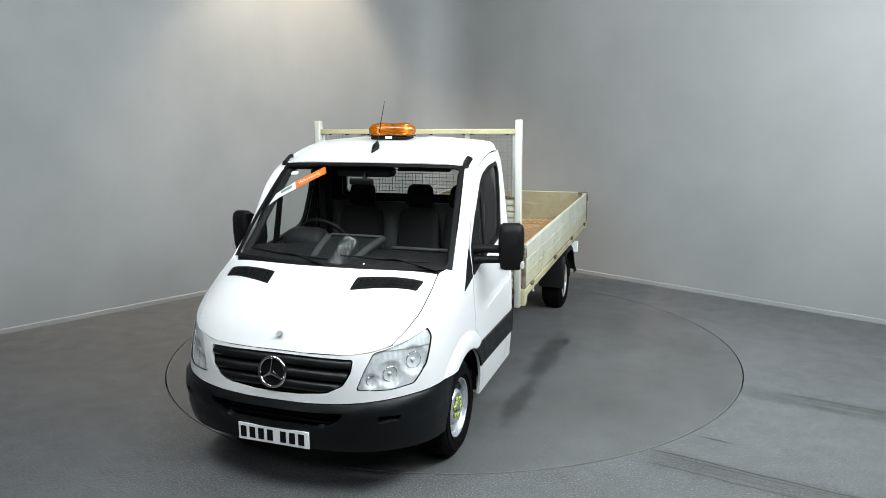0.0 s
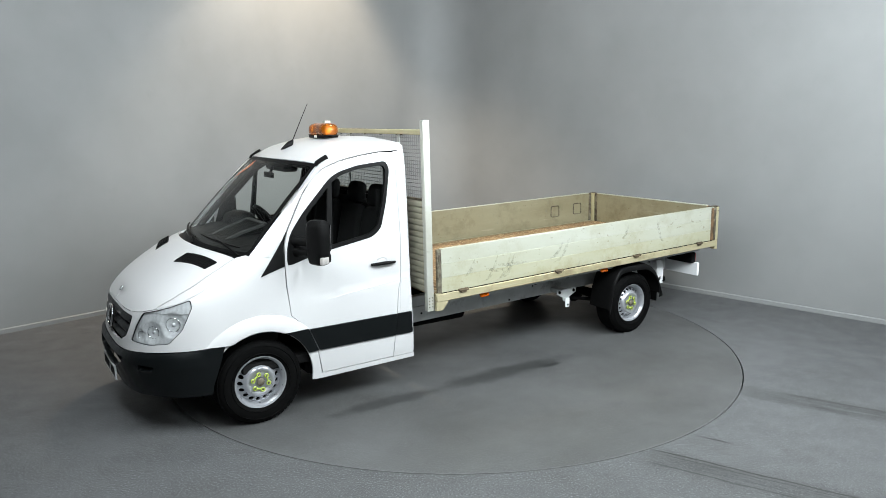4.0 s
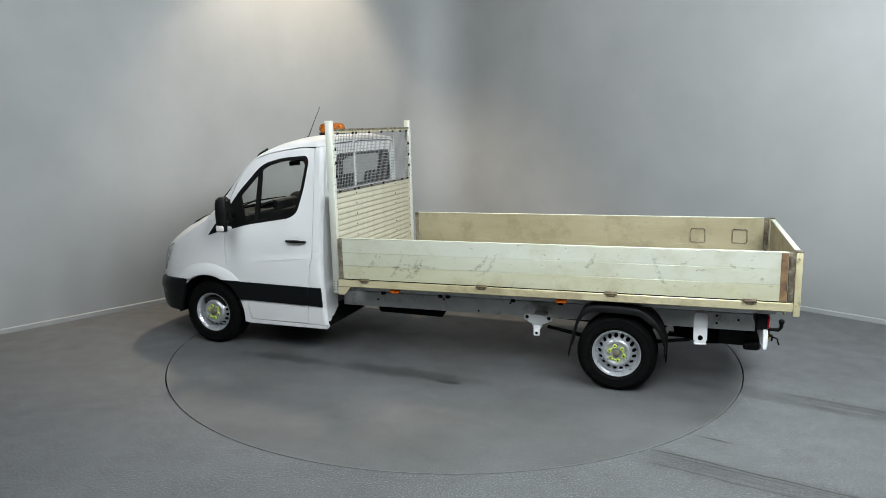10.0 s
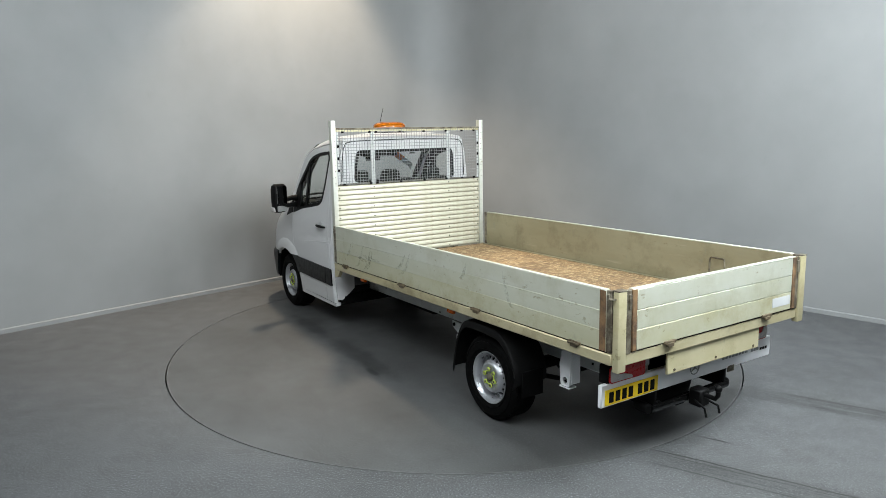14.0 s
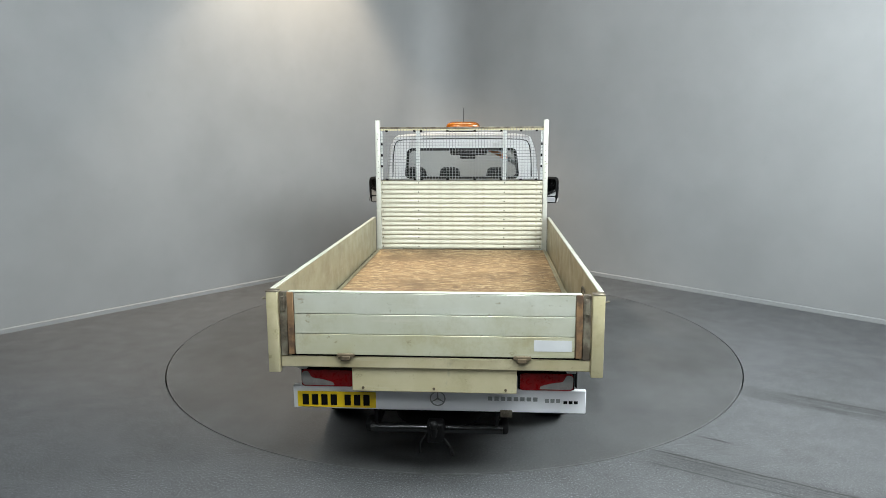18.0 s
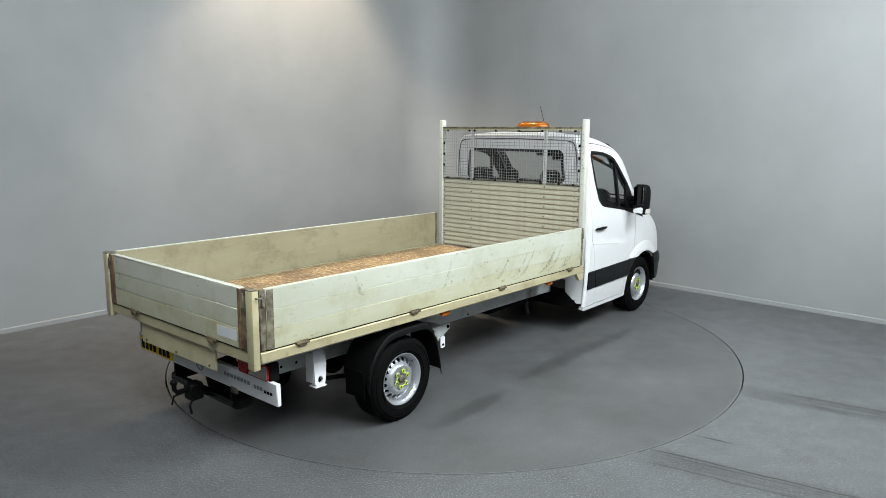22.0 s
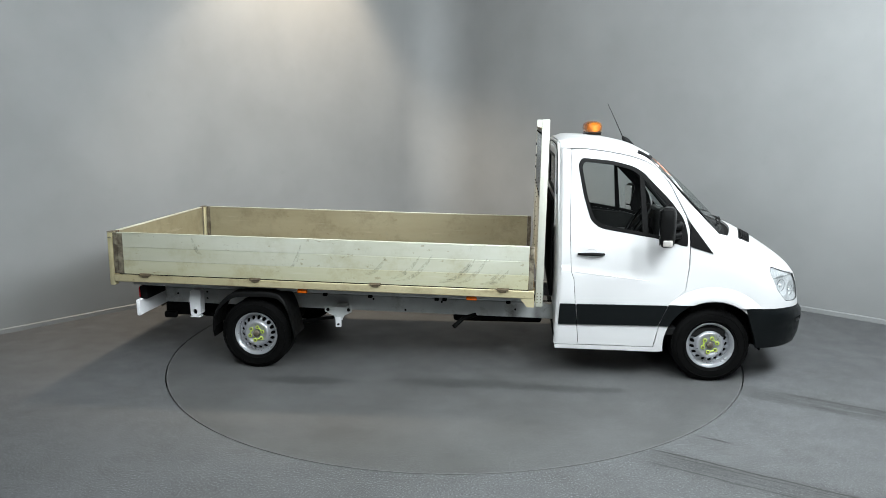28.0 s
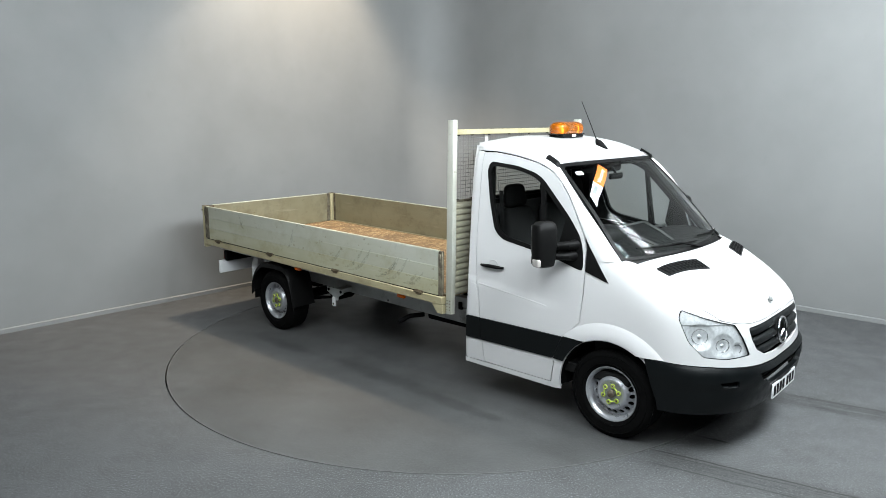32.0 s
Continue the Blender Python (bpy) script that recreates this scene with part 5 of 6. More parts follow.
def build_nose():
    rad = radians
    W = wrap()
    # fascia: a white band between bonnet, lamps, grille and bumper

    def edge_at(a):
        """Height of the bonnet line at that angle."""
        z = 0.95
        for _ in range(12):
            z = edge_z(W(a, z)[0])
        return z

    up = [(rad(a), edge_at(rad(a)) - 0.002) for a in np.linspace(-71.5, 71.5, 41)]
    foot = table((0, 0.646), (12, 0.648), (25, 0.662), (38, 0.682), (52, 0.700), (72, 0.712))
    down = [(rad(a), foot(abs(a)) + 0.003) for a in np.linspace(71.5, -71.5, 41)]
    edge60 = edge_at(rad(60))
    lamp = [(rad(31.8), 0.752), (rad(43), 0.744), (rad(52.0), 0.764), (rad(57.5), 0.87), (rad(61.3), 1.03), (rad(60.5), edge60 - 0.008), (rad(52), edge_at(rad(52)) - 0.008), (rad(44), edge_at(rad(44)) - 0.008), (rad(38.5), edge_at(rad(38.5)) - 0.008), (rad(34.8), 0.87)]
    other = [(-a, z) for a, z in reversed(lamp)]
    gr = [(rad(a), z) for a, z in ((-31.5, 0.938), (-30.5, 0.86), (-27.5, 0.775), (-21, 0.720), (-10, 0.698), (0, 0.694), (10, 0.698), (21, 0.720), (27.5, 0.775), (30.5, 0.86), (31.5, 0.938), (15, 0.940), (0, 0.941), (-15, 0.940))]
    fas = part("fascia", sheet([up + down, rounded(lamp, 0.02), rounded(other, 0.02), rounded(gr, 0.02)], 0.03, W, 0.02, inner=1), [WHITE, LINER], truck, "white nose panel", 30)
    # grille: dark back, three broad louvres, a chrome star in a ring
    back = [(a * 1.02, 0.82 + (z - 0.82) * 1.04) for a, z in gr]
    g = part("grille", sheet([back], 0.05, wrap(-0.045), 0.01), INK, truck, "black three-bar radiator grille")
    half = table((0.70, 8.0), (0.712, 17.0), (0.728, 21.0), (0.775, 26.6), (0.86, 29.8), (0.938, 31.0))
    for z in (0.900, 0.823, 0.752):
        rows = []
        for k in range(33):
            q = -1 + k / 16
            rows.append([wrap(o)(rad(q * half(z + dz)), z + dz) for o, dz in ((-0.035, 0.034), (-0.010, 0.026), (0.002, 0.008), (0.000, -0.012), (-0.012, -0.026), (-0.04, -0.030))])
        bm = bmesh.new()
        solid_strip(bm, rows, 0.006)
        part("louvre", bm, BUMPER, g, "dark grey louvre")
    bm = bmesh.new()
    c = Vector((3.380, -0.012, 0.828))
    sweep(bm, [c + Vector((-0.012 * math.sin(k * math.tau / 40), 0.094 * math.cos(k * math.tau / 40), 0.094 * math.sin(k * math.tau / 40))) for k in range(40)], 0.0095, 10, closed=True)
    for k in range(3):
        a = math.pi / 2 + k * math.tau / 3
        tip = c + Vector((-0.012 * math.sin(a), 0.092 * math.cos(a), 0.092 * math.sin(a)))
        sweep(bm, [c + Vector((0.006, 0, 0)), c.lerp(tip, 0.35) + Vector((0.003, 0, 0)), tip], [0.017, 0.011, 0.003], 8)
    part("emblem", bm, CHROME, g, "chrome three-pointed emblem in a ring")
    bm = bmesh.new()
    lathe(bm, [(0.0, -0.02), (0.092, -0.02), (0.092, -0.006), (0.05, -0.002), (0.0, 0.0)], (3.366, -0.012, 0.828), 32, "X", 1)
    part("emblem_seat", bm, INK, g)
    bm = bmesh.new()
    lathe(bm, [(0.0, 0.0), (0.020, 0.0), (0.022, -0.004), (0.022, -0.01)], (3.276, -0.012, 1.052), 20, "X", 1)
    bd = part("bonnet_badge", bm, GALV, truck, "small round badge on the bonnet")
    bd.matrix_basis = Matrix.Translation((3.283, -0.012, 1.052)) @ Matrix.Rotation(radians(-38), 4, "Y") @ Matrix.Translation((-3.276, 0.012, -1.052))
    # headlamps
    for s in (1, -1):
        lp = [(s * a, z) for a, z in (lamp if s > 0 else reversed(lamp))]
        mid = (s * rad(48), 0.895)
        seat = [(mid[0] + (a - mid[0]) * 1.02, mid[1] + (z - mid[1]) * 1.02) for a, z in lp]

        def bowl(a, z):
            off = -0.018 + 0.0009 * math.sin(a * 190) + (0.006 if z > 0.975 else 0.0)
            for ca, cz, r, dep in ((44.0, 0.835, 0.085, 0.024), (53.0, 0.90, 0.095, 0.026), (37.5, 0.80, 0.05, 0.016)):
                d = math.hypot((a - s * rad(ca)) * 0.95, z - cz)
                if d < r:
                    off -= dep * (1 - (d / r) ** 2)
            return wrap(off)(a, z)

        hl = part("headlamp", sheet([rounded(seat, 0.02)], 0.008, bowl, 0.012), REFLECT, truck, "clear headlamp with silver reflectors")
        for ca, cz, r in ((44.0, 0.835, 0.013), (53.0, 0.90, 0.015), (37.5, 0.80, 0.009)):
            bm = bmesh.new()
            p = Vector(wrap(-0.042)(s * rad(ca), cz))
            bmesh.ops.create_uvsphere(bm, u_segments=16, v_segments=10, radius=r, matrix=Matrix.Translation(p))
            part("projector", bm, REFLECT, hl, "round lamp bulb cover")
            bm = bmesh.new()
            n = (p - Vector((2.45, 0, cz))).normalized()
            t1 = n.cross(Vector((0, 0, 1))).normalized()
            t2 = t1.cross(n)
            sweep(bm, [p + n * 0.012 + (t1 * math.cos(k * math.tau / 24) + t2 * math.sin(k * math.tau / 24)) * r * 3.6 for k in range(24)], 0.0025, 6, closed=True)
            part("lamp_ring", bm, CHROME, hl, "chrome lamp ring")
        part("lens", sheet([rounded(lp, 0.02)], 0.03, wrap(0.001), 0.0), LENS, hl, "clear headlamp cover")
        in_ = [(mid[0] + (a - mid[0]) * 0.974, mid[1] + (z - mid[1]) * 0.974) for a, z in lp]
        part("lamp_seal", sheet([rounded(seat, 0.02), rounded(in_, 0.02)], 0.025, wrap(-0.003), 0.01), GLOSSY, hl)
    # bumper
    head = [(rad(a), foot(abs(a)) - 0.003) for a in np.linspace(-73, 73, 41)]
    toe = table((0, 0.338), (25, 0.345), (45, 0.352), (67, 0.345))
    sole = [(rad(a), toe(abs(a))) for a in np.linspace(67.3, -67.3, 39)]
    ends_r = [(rad(73.2), 0.706), (rad(71.8), 0.62), (rad(69.8), 0.51), (rad(68.0), 0.42)]
    ends_l = [(-a, z) for a, z in reversed(ends_r)]
    mouth = [(rad(a), z) for a, z in ((-27.5, 0.617), (-25.5, 0.565), (-20, 0.512), (0, 0.505), (20, 0.512), (25.5, 0.565), (27.5, 0.617), (14, 0.606), (0, 0.604), (-14, 0.606))]
    fog_r = [(rad(38.5), 0.550), (rad(45), 0.560), (rad(46), 0.592), (rad(38.5), 0.598)]
    fog_l = [(-a, z) for a, z in reversed(fog_r)]

    def shell(off):
        def f(a, z):
            d = abs(a) * 180 / math.pi
            keep = max(0.0, min(1.0, (70 - d) / 14))
            q = max(0.0, min(1.0, (foot(d) - z) / 0.042))
            lip = 0.56 - max(0.0, 1 - d / 36) * 0.10           # crease that drops towards the plate
            k = max(0.0, min(1.0, (lip - z) / 0.02))
            return wrap(off + (0.024 * q * q * (3 - 2 * q) - 0.012 * k) * keep + 0.010 * (1 - keep))(a, z)
        return f

    bu = part("front_bumper", sheet([head + ends_r + sole + ends_l, rounded(mouth, 0.02), rounded(fog_r, 0.01), rounded(fog_l, 0.01)], 0.03, shell(0.004), 0.035), BUMPER, truck, "dark grey plastic front bumper")
    part("air_intake", sheet([[(a * 1.03, z) for a, z in ((rad(-28), 0.63), (rad(-25), 0.49), (0, 0.48), (rad(25), 0.49), (rad(28), 0.63))]], 0.06, wrap(-0.05), 0.01), INK, bu)
    for z in (0.53, 0.565):
        bm = bmesh.new()
        sweep(bm, [wrap(-0.025)(rad(-23 + 46 * k / 16), z) for k in range(17)], 0.008, 6)
        part("intake_bar", bm, INK, bu)
    for lp in (fog_r, fog_l):
        m = [(a, z) for a, z in lp]
        part("fog_recess", sheet([m], 0.02, wrap(-0.012), 0.01), INK, bu)
    bm = boxed(3.408, 3.420, -0.305 + 0.04, 0.255 - 0.03 + 0.03, 0.358, 0.472, bevel=0.003)
    part("number_plate", bm, PLATE, bu, "white number plate with dark bars")
    bars("plate_mark", bu, INK, 3.4215, [-0.225 + 0.066 * k + (0.03 if k > 3 else 0) for k in range(7)], 0.378, 0.452, 0.042)
    # bonnet and the strips beside it, with a real gap between
    split = table((2.30, 0.905), (2.55, 0.91), (2.80, 0.915), (3.00, 0.93), (3.12, 0.965), (3.175, 0.998), (3.33, 0.998))
    rear = lambda q: 2.735 - 0.185 * abs(q) ** 2.2
    n = 24
    back = [(rear(q), q * 0.9) for q in np.linspace(-0.905, 0.905, n)]
    xs = np.linspace(rear(0.905), 3.3235, 30)
    left = [(x, 0.9 * split(x) - 0.004) for x in xs[1:]]
    right = [(x, -0.9 * split(x) + 0.004) for x in reversed(xs[1:])]
    part("bonnet", sheet([back + left + right], 0.04, bonnet(), 0.02, inner=1), [WHITE, LINER], truck, "white bonnet with two black air vents", 30)
    xs = np.linspace(2.36, 3.165, 24)
    for s in (1, -1):
        a = [(x, s * (0.9 * split(x) + 0.002)) for x in xs if x > 2.545]
        b = [(x, s * 0.899) for x in reversed(xs)]
        lo = [(2.36, s * 0.862), (2.50, s * 0.85)]
        part("wing_top", sheet([lo + a + b if s > 0 else (lo + a + b)], 0.03, bonnet(), 0.015), WHITE, truck, "white wing top beside the bonnet", 30)
        # vents
        q = [(2.815, s * 0.325), (2.930, s * 0.318), (2.800, s * 0.750), (2.700, s * 0.765)]
        vent_at = lambda x, y: (x, y, bonnet_z(x, y) + 0.004)
        v = part("bonnet_vent", sheet([rounded(q, 0.015)], 0.03, vent_at, 0.006, flip=False), BLACK, truck, "black slatted bonnet vent")
        for k in range(11):
            t = (k + 0.8) / 11.6
            p0 = Vector(q[0]).lerp(Vector(q[3]), t)
            p1 = Vector(q[1]).lerp(Vector(q[2]), t)
            bm = bmesh.new()
            sweep(bm, [Vector(vent_at(*p0.lerp(p1, u))) + Vector((0, 0, 0.003)) for u in (0.1, 0.5, 0.9)], 0.005, 5)
            part("vent_slat", bm, INK, v)
        for k in (0.3, 0.5, 0.7):
            bm = bmesh.new()
            sweep(bm, [Vector(vent_at(*Vector(q[0]).lerp(Vector(q[3]), u).lerp(Vector(q[1]).lerp(Vector(q[2]), u), k))) + Vector((0, 0, 0.004)) for u in (0.06, 0.35, 0.65, 0.94)], 0.004, 5)
            part("vent_bar", bm, INK, v)
    # cowl between bonnet and glass
    rows = []
    for k in range(33):
        a = -1 + 2 * k / 32
        q = a * 0.93
        x0 = rear(q) + 0.012
        y0 = q * side_y(x0, edge_z(x0))
        p0 = Vector((x0, y0, bonnet_z(x0, y0) - 0.022))
        p1 = Vector(screen(-0.02)(a * 0.86, 0.03))
        rows.append([p0, p0.lerp(p1, 0.5) - Vector((0, 0, 0.03)), p1])
    bm = bmesh.new()
    solid_strip(bm, rows, 0.01)
    part("cowl", bm, BLACK, truck, "black scuttle below the windscreen")


def build_screen_and_roof():
    W = screen()
    full = [(-0.86, 0.0), (0.86, 0.0), (0.86, 0.95), (-0.86, 0.95)]
    hole = [(-0.832, 0.026), (0.832, 0.026), (0.828, 0.915), (-0.828, 0.915)]
    ws = part("windscreen", sheet([[(-0.85, 0.005), (0.85, 0.005), (0.85, 0.945), (-0.85, 0.945)]], 0.08, W, 0.0), GLASS, truck, "clear windscreen with a black border")
    part("screen_border", sheet([full, rounded(hole, 0.05)], 0.05, screen(0.002), 0.012), BLACK, ws, "black windscreen border")
    # stickers inside the top corner on the driver's side
    def strip(a0, b0, a1, b1, w):
        d = Vector((a1 - a0, b1 - b0)).normalized()
        n = Vector((-d.y, d.x)) * w / 2
        return [tuple(Vector((a0, b0)) - n), tuple(Vector((a1, b1)) - n), tuple(Vector((a1, b1)) + n), tuple(Vector((a0, b0)) + n)]
    part("orange_label", sheet([strip(-0.600, 0.706, -0.368, 0.876, 0.088)], 0.04, screen(-0.006), 0.002), STICKER, ws, "orange sticker")
    part("white_label", sheet([[(-0.775, 0.495), (-0.705, 0.572), (-0.574, 0.670), (-0.626, 0.742), (-0.765, 0.610)]], 0.04, screen(-0.006), 0.002), STICKWHITE, ws, "white sticker")
    part("small_label", sheet([rounded([(-0.735, 0.820), (-0.655, 0.820), (-0.655, 0.858), (-0.735, 0.858)], 0.015)], 0.02, screen(-0.006), 0.002), STICKWHITE, ws, "small white sticker")
    part("label_mark", sheet([strip(-0.715, 0.622, -0.632, 0.690, 0.03)], 0.03, screen(-0.0045), 0.001), GALV, ws)
    # the one readable word, on the orange sticker
    words = bpy.data.curves.new("sticker_word", "FONT")
    words.body, words.size, words.align_x, words.align_y, words.extrude = "Warranty", 0.052, "CENTER", "CENTER", 0.0004
    words.materials.append(STICKWHITE)
    word = new("sticker_word", words)
    word.parent = ws
    c = Vector(screen(-0.0035)(-0.492, 0.785))
    ex = (Vector(screen(-0.0035)(-0.414, 0.842)) - Vector(screen(-0.0035)(-0.554, 0.740))).normalized()
    ey = (Vector(screen(-0.0035)(-0.505, 0.820)) - c).normalized()
    ez = ex.cross(ey).normalized()
    ey = ez.cross(ex)
    word.matrix_basis = Matrix.Translation(c) @ Matrix((ex, ey, ez)).transposed().to_4x4()
    # wipers
    for a0, a1, b in ((-0.70, 0.02, 0.045), (0.10, 0.74, 0.05)):
        bm = bmesh.new()
        pts = [Vector(screen(0.018)(a0 + (a1 - a0) * k / 12, b + 0.035 * (1 - k / 12))) for k in range(13)]
        sweep(bm, pts, [0.006 + 0.004 * math.sin(k / 12 * math.pi) for k in range(13)], 6)
        sweep(bm, [Vector(screen(0.012)(a1 + 0.03, -0.012)), Vector(screen(0.032)((a0 + a1) / 2 + 0.1, b + 0.012)), Vector(screen(0.026)((a0 + a1) / 2, b + 0.02))], 0.009, 6)
        part("wiper", bm, BLACK, ws, "black windscreen wiper")
    # roof
    ridge = soft_table((1.04, 2.205), (1.07, 2.232), (1.14, 2.252), (1.30, 2.250), (1.43, 2.238), (1.60, 2.213), (1.77, 2.170), (1.88, 2.112), (1.97, 2.062))
    side = soft_table((1.00, 2.190), (1.06, 2.204), (1.165, 2.216), (1.30, 2.207), (1.50, 2.176), (1.70, 2.122), (1.86, 2.040), (1.97, 1.97))

    def roof(x, y):
        q = abs(y) / 0.78
        rib = 0.005 * (1 if 0.30 < q < 0.60 else 0) * (1 if 1.10 < x < 1.60 else 0)
        return (x, y, ridge(x) - (ridge(x) - side(x)) * (0.55 * q * q + 0.45 * q ** 5) + rib)

    front = [(1.968 - 0.118 * (y / 0.785) ** 2, y) for y in np.linspace(-0.778, 0.778, 21)]
    part("roof", sheet([[(1.055, -0.778)] + front + [(1.055, 0.778)]], 0.05, roof, 0.02, inner=1), [WHITE, LINER], truck, "white cab roof", 50)
    # back wall with its window
    lim = [(flank_y(z) - 0.034, z) for z in np.linspace(0.36, 2.10, 18)]
    outline = [(-y, z) for y, z in lim] + [(-0.80, 2.178), (-0.70, 2.20), (0.70, 2.20), (0.80, 2.178)] + [(y, z) for y, z in reversed(lim)] + [(0.87, 0.36), (0.72, 0.485), (0.72, 0.62), (-0.72, 0.62), (-0.72, 0.485), (-0.87, 0.36)]
    wall = lambda y, z: (1.042 + 0.03 * (abs(y) / 0.93) ** 10, y, z)
    win = rounded([(-0.69, 1.70), (0.69, 1.70), (0.655, 2.065), (-0.655, 2.065)], 0.07)
    bw = part("back_wall", sheet([outline, win], 0.05, wall, 0.03, flip=True, inner=1), [WHITE, LINER], truck, "white cab back wall")
    rib = rounded([(-0.80, 1.40), (0.80, 1.40), (0.765, 2.15), (-0.765, 2.15)], 0.10)
    rib_in = rounded([(-0.755, 1.45), (0.755, 1.45), (0.72, 2.112), (-0.72, 2.112)], 0.09)
    part("pressed_rib", sheet([rib, rib_in], 0.04, lambda y, z: (wall(y, z)[0] - 0.012, y, z), 0.014, flip=True), WHITE, bw)
    bm = bmesh.new()
    gutter = [(-0.835, 1.72), (-0.825, 1.95), (-0.808, 2.09), (-0.775, 2.148), (-0.70, 2.166), (-0.35, 2.176), (0.0, 2.180), (0.35, 2.176), (0.70, 2.166), (0.775, 2.148), (0.808, 2.09), (0.825, 1.95), (0.835, 1.72)]
    sweep(bm, [(wall(y, z)[0] - 0.002, y, z) for y, z in gutter], 0.006, 6)
    part("roof_gutter", bm, BLACK, bw, "dark gutter line below the roof edge")
    seal_in = rounded([(-0.655, 1.73), (0.655, 1.73), (0.622, 2.035), (-0.622, 2.035)], 0.06)
    part("window_seal", sheet([win, seal_in], 0.03, lambda y, z: (wall(y, z)[0] - 0.006, y, z), 0.03, flip=True), BLACK, bw, "black window seal")
    part("rear_window", sheet([win], 0.08, lambda y, z: (wall(y, z)[0] + 0.004, y, z), 0.0, flip=True), TINTED, bw, "tinted rear cab window")
    # added black sheet: stands for the deep shade in the gap below the window
    part("gap_shade_sheet", boxed(1.006, 1.034, -0.72, 0.72, 0.73, 1.655, bevel=0.008, seg=2), UNDER, bw, "black sheet added for the deep shade behind the cab")
    part("cab_floor", boxed(1.09, 2.60, -0.90, 0.90, 0.42, 0.50, bevel=0.01), LINER, truck, "dark cab floor")
    # beacon
    bm = bmesh.new()
    rings = []
    for k in range(25):
        t = -1 + 2 * k / 24
        env = max(0.02, (1 - abs(t) ** 5)) ** 0.5
        waist = 0.92 + 0.08 * min(1, abs(t) / 0.45) ** 2
        ring = []
        for j in range(20):
            a = j * math.tau / 20
            c, sn = math.cos(a), math.sin(a)
            rx = 0.088 * env * waist
            rz = 0.066 * env * (0.95 + 0.05 * min(1, abs(t) / 0.45) ** 2)
            ring.append(bm.verts.new((1.43 + math.copysign(abs(c) ** 0.8, c) * rx, 0.212 * t, 2.309 + math.copysign(abs(sn) ** 0.75, sn) * rz)))
        rings.append(ring)
    for A, B in zip(rings, rings[1:]):
        for j in range(20):
            bm.faces.new((A[j], A[(j + 1) % 20], B[(j + 1) % 20], B[j]))
    bm.faces.new(rings[0][::-1]), bm.faces.new(rings[-1])
    bmesh.ops.recalc_face_normals(bm, faces=bm.faces[:])
    be = part("beacon", bm, AMBER, truck, "amber twin-lobed warning beacon on a black base")
    for y in (-0.115, 0.115):
        bm = bmesh.new()
        lathe(bm, [(0.0, 0.0), (0.034, 0.0), (0.034, 0.055), (0.020, 0.075), (0.0, 0.078)], (1.43, y, 2.262), 18, "Z")
        part("rotator", bm, CHROME, be, "shiny rotating reflector")
    part("beacon_block", boxed(1.395, 1.465, -0.035, 0.035, 2.262, 2.330, bevel=0.008), BLACK, be)
    part("beacon_base", boxed(1.355, 1.505, -0.17, 0.17, 2.236, 2.262, bevel=0.010, seg=2), BLACK, be, "black beacon base")
    part("beacon_rim", boxed(1.352, 1.508, -0.19, 0.19, 2.258, 2.268, bevel=0.006), GLOSSY, be)
    part("beacon_label", boxed(1.5085, 1.5095, -0.03, 0.03, 2.240, 2.262), STICKWHITE, be)
    # aerial
    bm = bmesh.new()
    sweep(bm, [(1.85, 0, 2.140), (1.80, 0, 2.166), (1.765, 0, 2.186), (1.745, 0, 2.205), (1.735, 0, 2.222)], [0.004, 0.022, 0.030, 0.020, 0.009], 10)
    ae = part("aerial", bm, BLACK, truck, "black roof aerial")
    bm = bmesh.new()
    sweep(bm, [(1.738, 0, 2.215), (1.66, 0, 2.38), (1.579, 0, 2.547)], [0.005, 0.0035, 0.0025], 8)
    part("aerial_rod", bm, BLACK, ae)


def soft_box(x0, x1, y0, y1, z0, z1, r):
    return boxed(x0, x1, y0, y1, z0, z1, bevel=r, seg=3)


